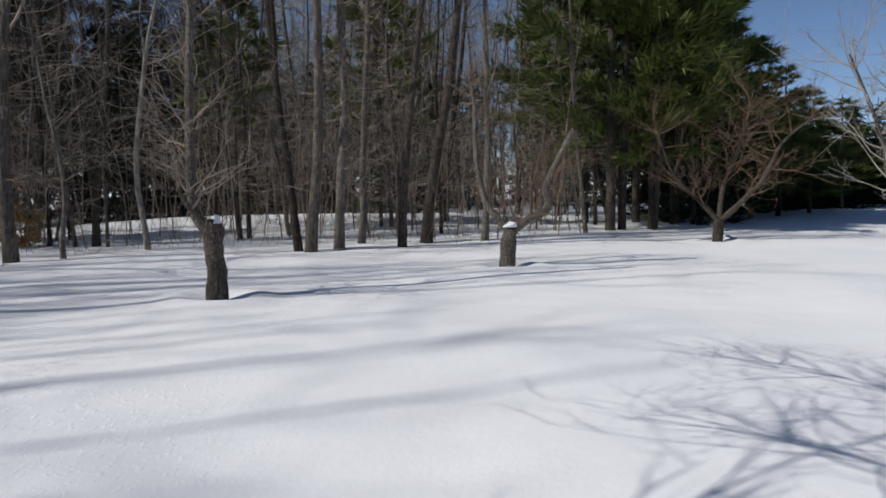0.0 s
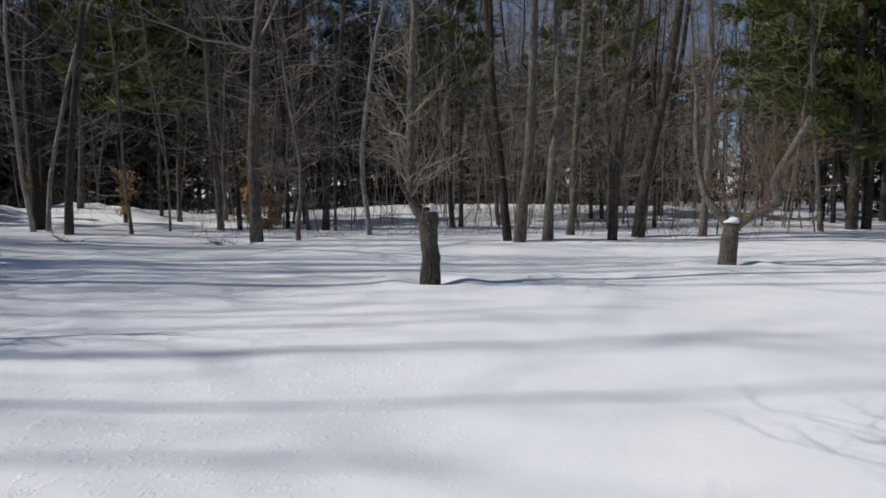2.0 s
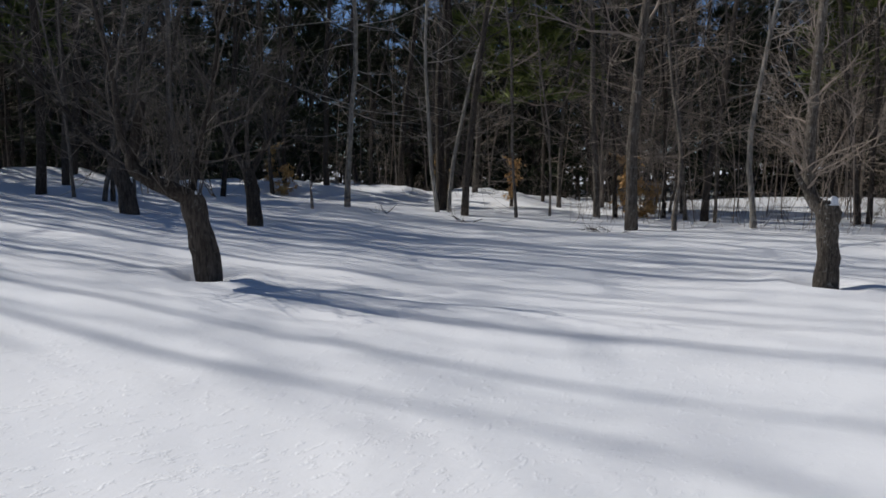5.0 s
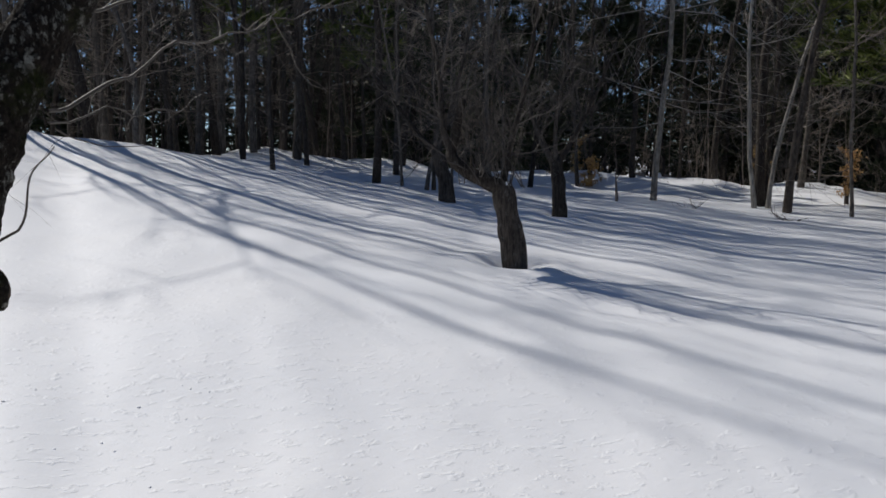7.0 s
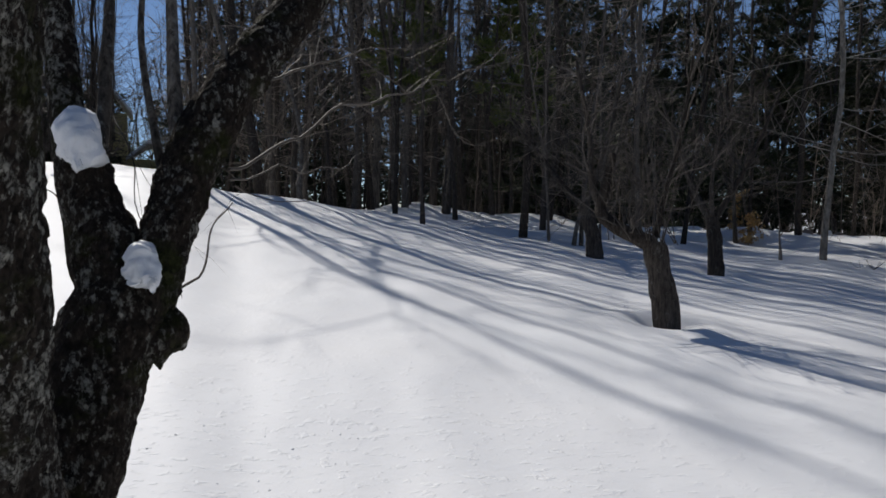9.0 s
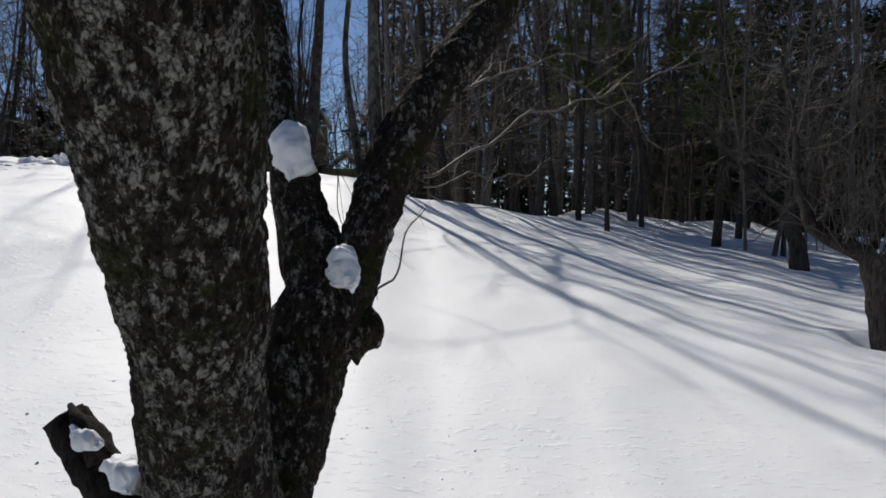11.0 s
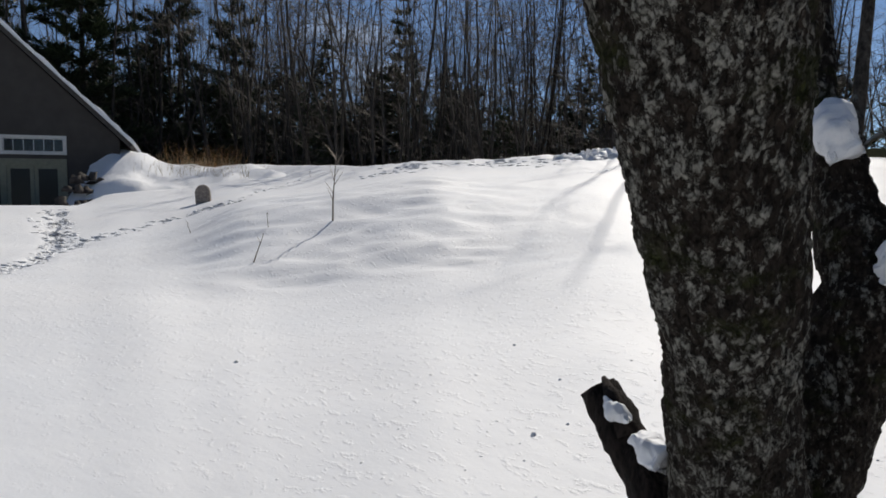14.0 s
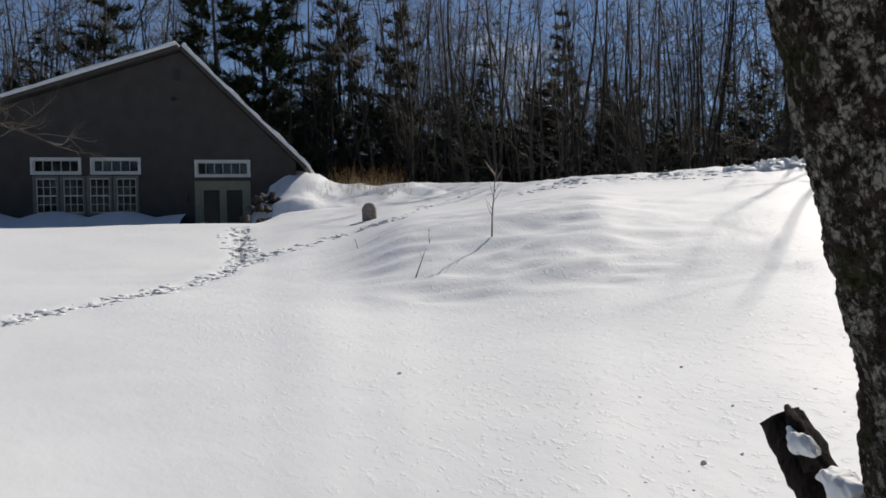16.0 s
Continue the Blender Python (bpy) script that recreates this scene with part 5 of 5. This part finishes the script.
def far_house():
    m = pose(0, 0, 0, 0, 0, 103.9) @ Matrix.Translation((0, 58, 4.3))
    top = thing("house", m, "small yellow house with a snow-covered roof among trees", "house")
    body = Geo()
    body.box((-3.2, 0, -1.5), (-0.9, 5, 4.2))
    part("wall", body, YELLOW, top, "", False)
    wing = Geo()
    wing.box((-0.9, 0, -1.5), (2.0, 4, 0.9))
    part("wall", wing, YELLOW, top, "", False)
    for pts in (((-3.6, 4.1), (-2.05, 6.0), (-0.5, 4.1)), ((-1.0, 0.8), (0.6, 2.1), (2.3, 0.8))):
        r = Geo()
        k = len(r.v)
        for y in (-0.4, 5.2):
            for x, z in pts:
                r.v.append(Vector((x, y, z)))
        for y in (-0.4, 5.2):
            for x, z in pts:
                r.v.append(Vector((x, y, z + 0.25)))
        r.f += [(6, 9, 10, 7), (7, 10, 11, 8), (0, 1, 4, 3), (1, 2, 5, 4), (0, 6, 7, 1), (1, 7, 8, 2), (3, 4, 10, 9), (4, 5, 11, 10), (0, 3, 9, 6), (2, 8, 11, 5)]
        part("roof", r, SNOW_LUMP, top, "snow-covered roof", False)
    # flat slab, coloured dark like an unlit room
    win = Geo()
    win.box((-2.4, -0.04, 2.2), (-1.7, -0.003, 3.4))
    part("window", win, DARK_ROOM, top, "dark window", False)


far_house()


# ---- small things in the snow ----
def sapling(x, y, height, label, lean=0.0, forks=7, r=0.014, seed=1):
    rng = random.Random(seed)
    top = thing("sapling", Matrix.Translation((x, y, snow_top(x, y) - 0.05)), label, "sapling")
    g = Geo()
    pts = wander(rng, Vector((0, 0, 0)), Vector((lean * 0.84, lean * -0.54, 1)), height, 7, 0.035)
    g.tube(pts, [r * (1 - 0.75 * i / 7) for i in range(8)], 6)
    part("stem", g, TWIG, top)
    t = Geo()
    for i in range(forks):
        k = rng.uniform(2.0, 6.6)
        p = pts[int(k)].lerp(pts[int(k) + 1], k - int(k))
        a = rng.uniform(0, 6.28)
        sprig(t, rng, p, Vector((math.cos(a) * 0.7, math.sin(a) * 0.7, 0.9)), height * rng.uniform(0.14, 0.3), r * 0.5, 0, 0.12, 0.12)
    if t.v:
        part("twig_spray", t, TWIG, top, "thin upright twigs")
    return top


sapling(*(-7.34, -9.95), 1.2, "thin young fruit tree standing in snow", 0.0, 9, 0.017, 3)
sapling(*(-5.50, -9.42), 0.5, "leaning thin stake-like seedling in snow", -0.35, 1, 0.012, 4)
sapling(*(-6.48, -10.55), 0.28, "small dry twig cluster in snow", 0.1, 9, 0.006, 5)
sapling(*(-6.31, -12.94), 0.3, "small dry weed stem in snow", 0.3, 6, 0.006, 6)
sapling(*(-15.78, 10.52), 0.75, "thin broken snag in snow", -0.1, 2, 0.05, 7)
sapling(*(-15.07, -21.63), 0.3, "tiny twig on the snow bank", 0.0, 3, 0.008, 8)


def marker_stone():
    x, y = (-9.15, -17.98)
    g = Geo()
    ring = [(-0.19, -0.2), (0.19, -0.2), (0.19, 0.30), (0.15, 0.40), (0.05, 0.46), (-0.08, 0.45), (-0.17, 0.36), (-0.19, 0.28)]
    k = len(ring)
    for dy, s in ((-0.09, 0.93), (-0.06, 1.0), (0.06, 1.0), (0.09, 0.93)):
        for a, b in ring:
            w = noise.noise(Vector((a * 6, b * 6, dy * 9))) * 0.02
            g.v.append(Vector((a * s + w, dy + w, b * s + w)))
    for i in range(3):
        for j in range(k):
            g.f.append((i * k + j, i * k + (j + 1) % k, (i + 1) * k + (j + 1) % k, (i + 1) * k + j))
    g.f += [tuple(range(k))[::-1], tuple(range(3 * k, 4 * k))]
    solid("marker_stone", g, STONE, "upright rough brown stone standing in snow", "stone", m=Matrix.Translation((x, y, snow_top(x, y))) @ pose(0, 0, 0, 0, -4, 140), smooth=False)


marker_stone()


def shrub():
    rng = random.Random(12)
    g = Geo()
    x, y = -13.6, -26.5
    z = land(x, y) - 0.5
    for i in range(420):
        p = Vector((rng.gauss(0, 0.8), rng.gauss(0, 0.5), 0))
        sprig(g, rng, p, Vector((rng.gauss(0, 0.45), rng.gauss(0, 0.45), 1)), rng.uniform(0.9, 1.9), 0.008, 0, 0.2)
    solid("shrub", g, SHRUB, "orange-brown twiggy winter shrub behind the bank", "shrub", m=Matrix.Translation((x, y, z)))


shrub()


def trail(pts, width, count, seed):
    """Broken snow of a foot track."""
    rng = random.Random(seed)
    g = Geo()
    path = [Vector((x, y, 0)) for x, y in pts]
    for i in range(count):
        u = rng.uniform(0, len(path) - 1.001)
        k = int(u)
        p = path[k].lerp(path[k + 1], u - k)
        x, y = p.x + rng.gauss(0, width * 0.75), p.y + rng.gauss(0, width * 0.75)
        s = 0.03 + 0.07 * rng.random() ** 2
        g.lump((x, y, snow_top(x, y) - 0.015), (s, s * rng.uniform(0.6, 1.0), s * rng.uniform(0.2, 0.45)), i, 0.7, 2, 7)
    solid("foot_trail", g, SNOW_LUMP, "trodden foot track of broken snow lumps", "snow", kind="stuff")


for k, (way, half, count) in enumerate(TRACKS):
    trail(way, half, count, k + 1)


def broken_crest():
    """Rough broken crust along the top of the ploughed bank."""
    rng = random.Random(31)
    g = Geo()
    for i in range(520):
        az = rng.uniform(106, 141)
        p = on_snow(az, 20.2 + 1.3 * noise.noise(Vector((az * 0.2, 0, 0))) + rng.gauss(0, 0.5), 0.03)
        s = rng.uniform(0.04, 0.16)
        g.lump(p, (s * 1.3, s * rng.uniform(0.5, 1), s * rng.uniform(0.12, 0.35)), i, 0.6, 2, 7)
    for i in range(60):
        p = on_snow(123.3 + rng.gauss(0, 1.3), 20.5 + rng.gauss(0, 0.4), 0.05)
        s = rng.uniform(0.1, 0.26)
        g.lump(p, (s, s * 0.8, s * rng.uniform(0.5, 0.9)), i, 0.6, 3, 8)
    solid("bank_crust", g, SNOW_LUMP, "broken lumps of crust along the snow bank", "snow", kind="stuff")


broken_crest()


def clods():
    rng = random.Random(21)
    for x, y, s in ((*(-3.09, -5.62), 0.025), (*(-3.41, -2.74), 0.022), (*(-3.41, -2.74), 0.02), (*(-4.27, -3.16), 0.016), (*(-4.76, -3.97), 0.014), (*(-3.66, -2.67), 0.014), (*(-4.77, -3.98), 0.02)):
        g = Geo()
        g.lump((0, 0, 0), (s, s * 0.8, s), x, 0.5, 3, 8)
        solid("snow_clod", g, SNOW_LUMP, "small clod of snow fallen on the crust", "snow clod", "snow clods", m=Matrix.Translation((x, y, snow_top(x, y) - 0.004)))
    for az, d in ((44.0, 18.4), (33.1, 17.1), (34.0, 17.6), (50.5, 19.0)):
        top = thing("fallen_branch", Matrix.Translation(on_snow(az, d)), "dead fallen branch half buried in snow", "branch", "fallen branches")
        b = Geo()
        for i in range(7):
            a = rng.uniform(0, 6.28)
            sprig(b, rng, Vector((rng.gauss(0, 0.12), rng.gauss(0, 0.12), -0.02)), Vector((math.cos(a), math.sin(a), rng.uniform(0.05, 0.5))), rng.uniform(0.25, 0.6), 0.012, 1, 0.25, 0.0, 4)
        part("twig_spray", b, TWIG_DARK, top)
    for i in range(13):
        stone = Geo()
        r = rng.uniform(0.12, 0.3)
        stone.lump((0, 0, 0), (r, r * 0.8, r * rng.uniform(0.6, 0.9)), i + 40, 0.5, 3, 9)
        solid("wall_stone", stone, SNOW_LUMP if i % 3 else STONE, "snow-crusted stone of a buried wall" if i % 3 else "bare grey-brown stone of a buried wall", "stone", "stones of the buried wall", m=Matrix.Translation(on_snow(52.5 + 0.75 * i + rng.uniform(-0.3, 0.3), 27.3 + rng.uniform(-0.5, 0.5), 0.05)))
    crumbs = Geo()
    for i in range(420):
        az, d = rng.uniform(84, 150), 2.2 + 7 * rng.random() ** 1.4
        p = on_snow(az, d, 0.004)
        s = rng.uniform(0.004, 0.012)
        crumbs.lump(p, (s * 1.6, s, s * 0.7), i, 0.5, 2, 6)
    solid("snow_crumbs", crumbs, SNOW_LUMP, "scattered crumbs on the snow crust", "snow", kind="stuff")
    brush = Geo()
    for i in range(900):
        az = rng.uniform(-8, 36) if i < 640 else rng.uniform(36, 80)
        p = on_snow(az, rng.uniform(19, 29) if az < 36 else rng.uniform(26, 30), 0.03)
        sprig(brush, rng, p, Vector((rng.gauss(0, 0.4), rng.gauss(0, 0.4), 1)), rng.uniform(0.3, 1.4), 0.006, 1, 0.2, 0.02, 3)
    solid("brushwood", brush, TWIG, "thin bare brushwood along the wood's edge", "brush", kind="stuff")


clods()
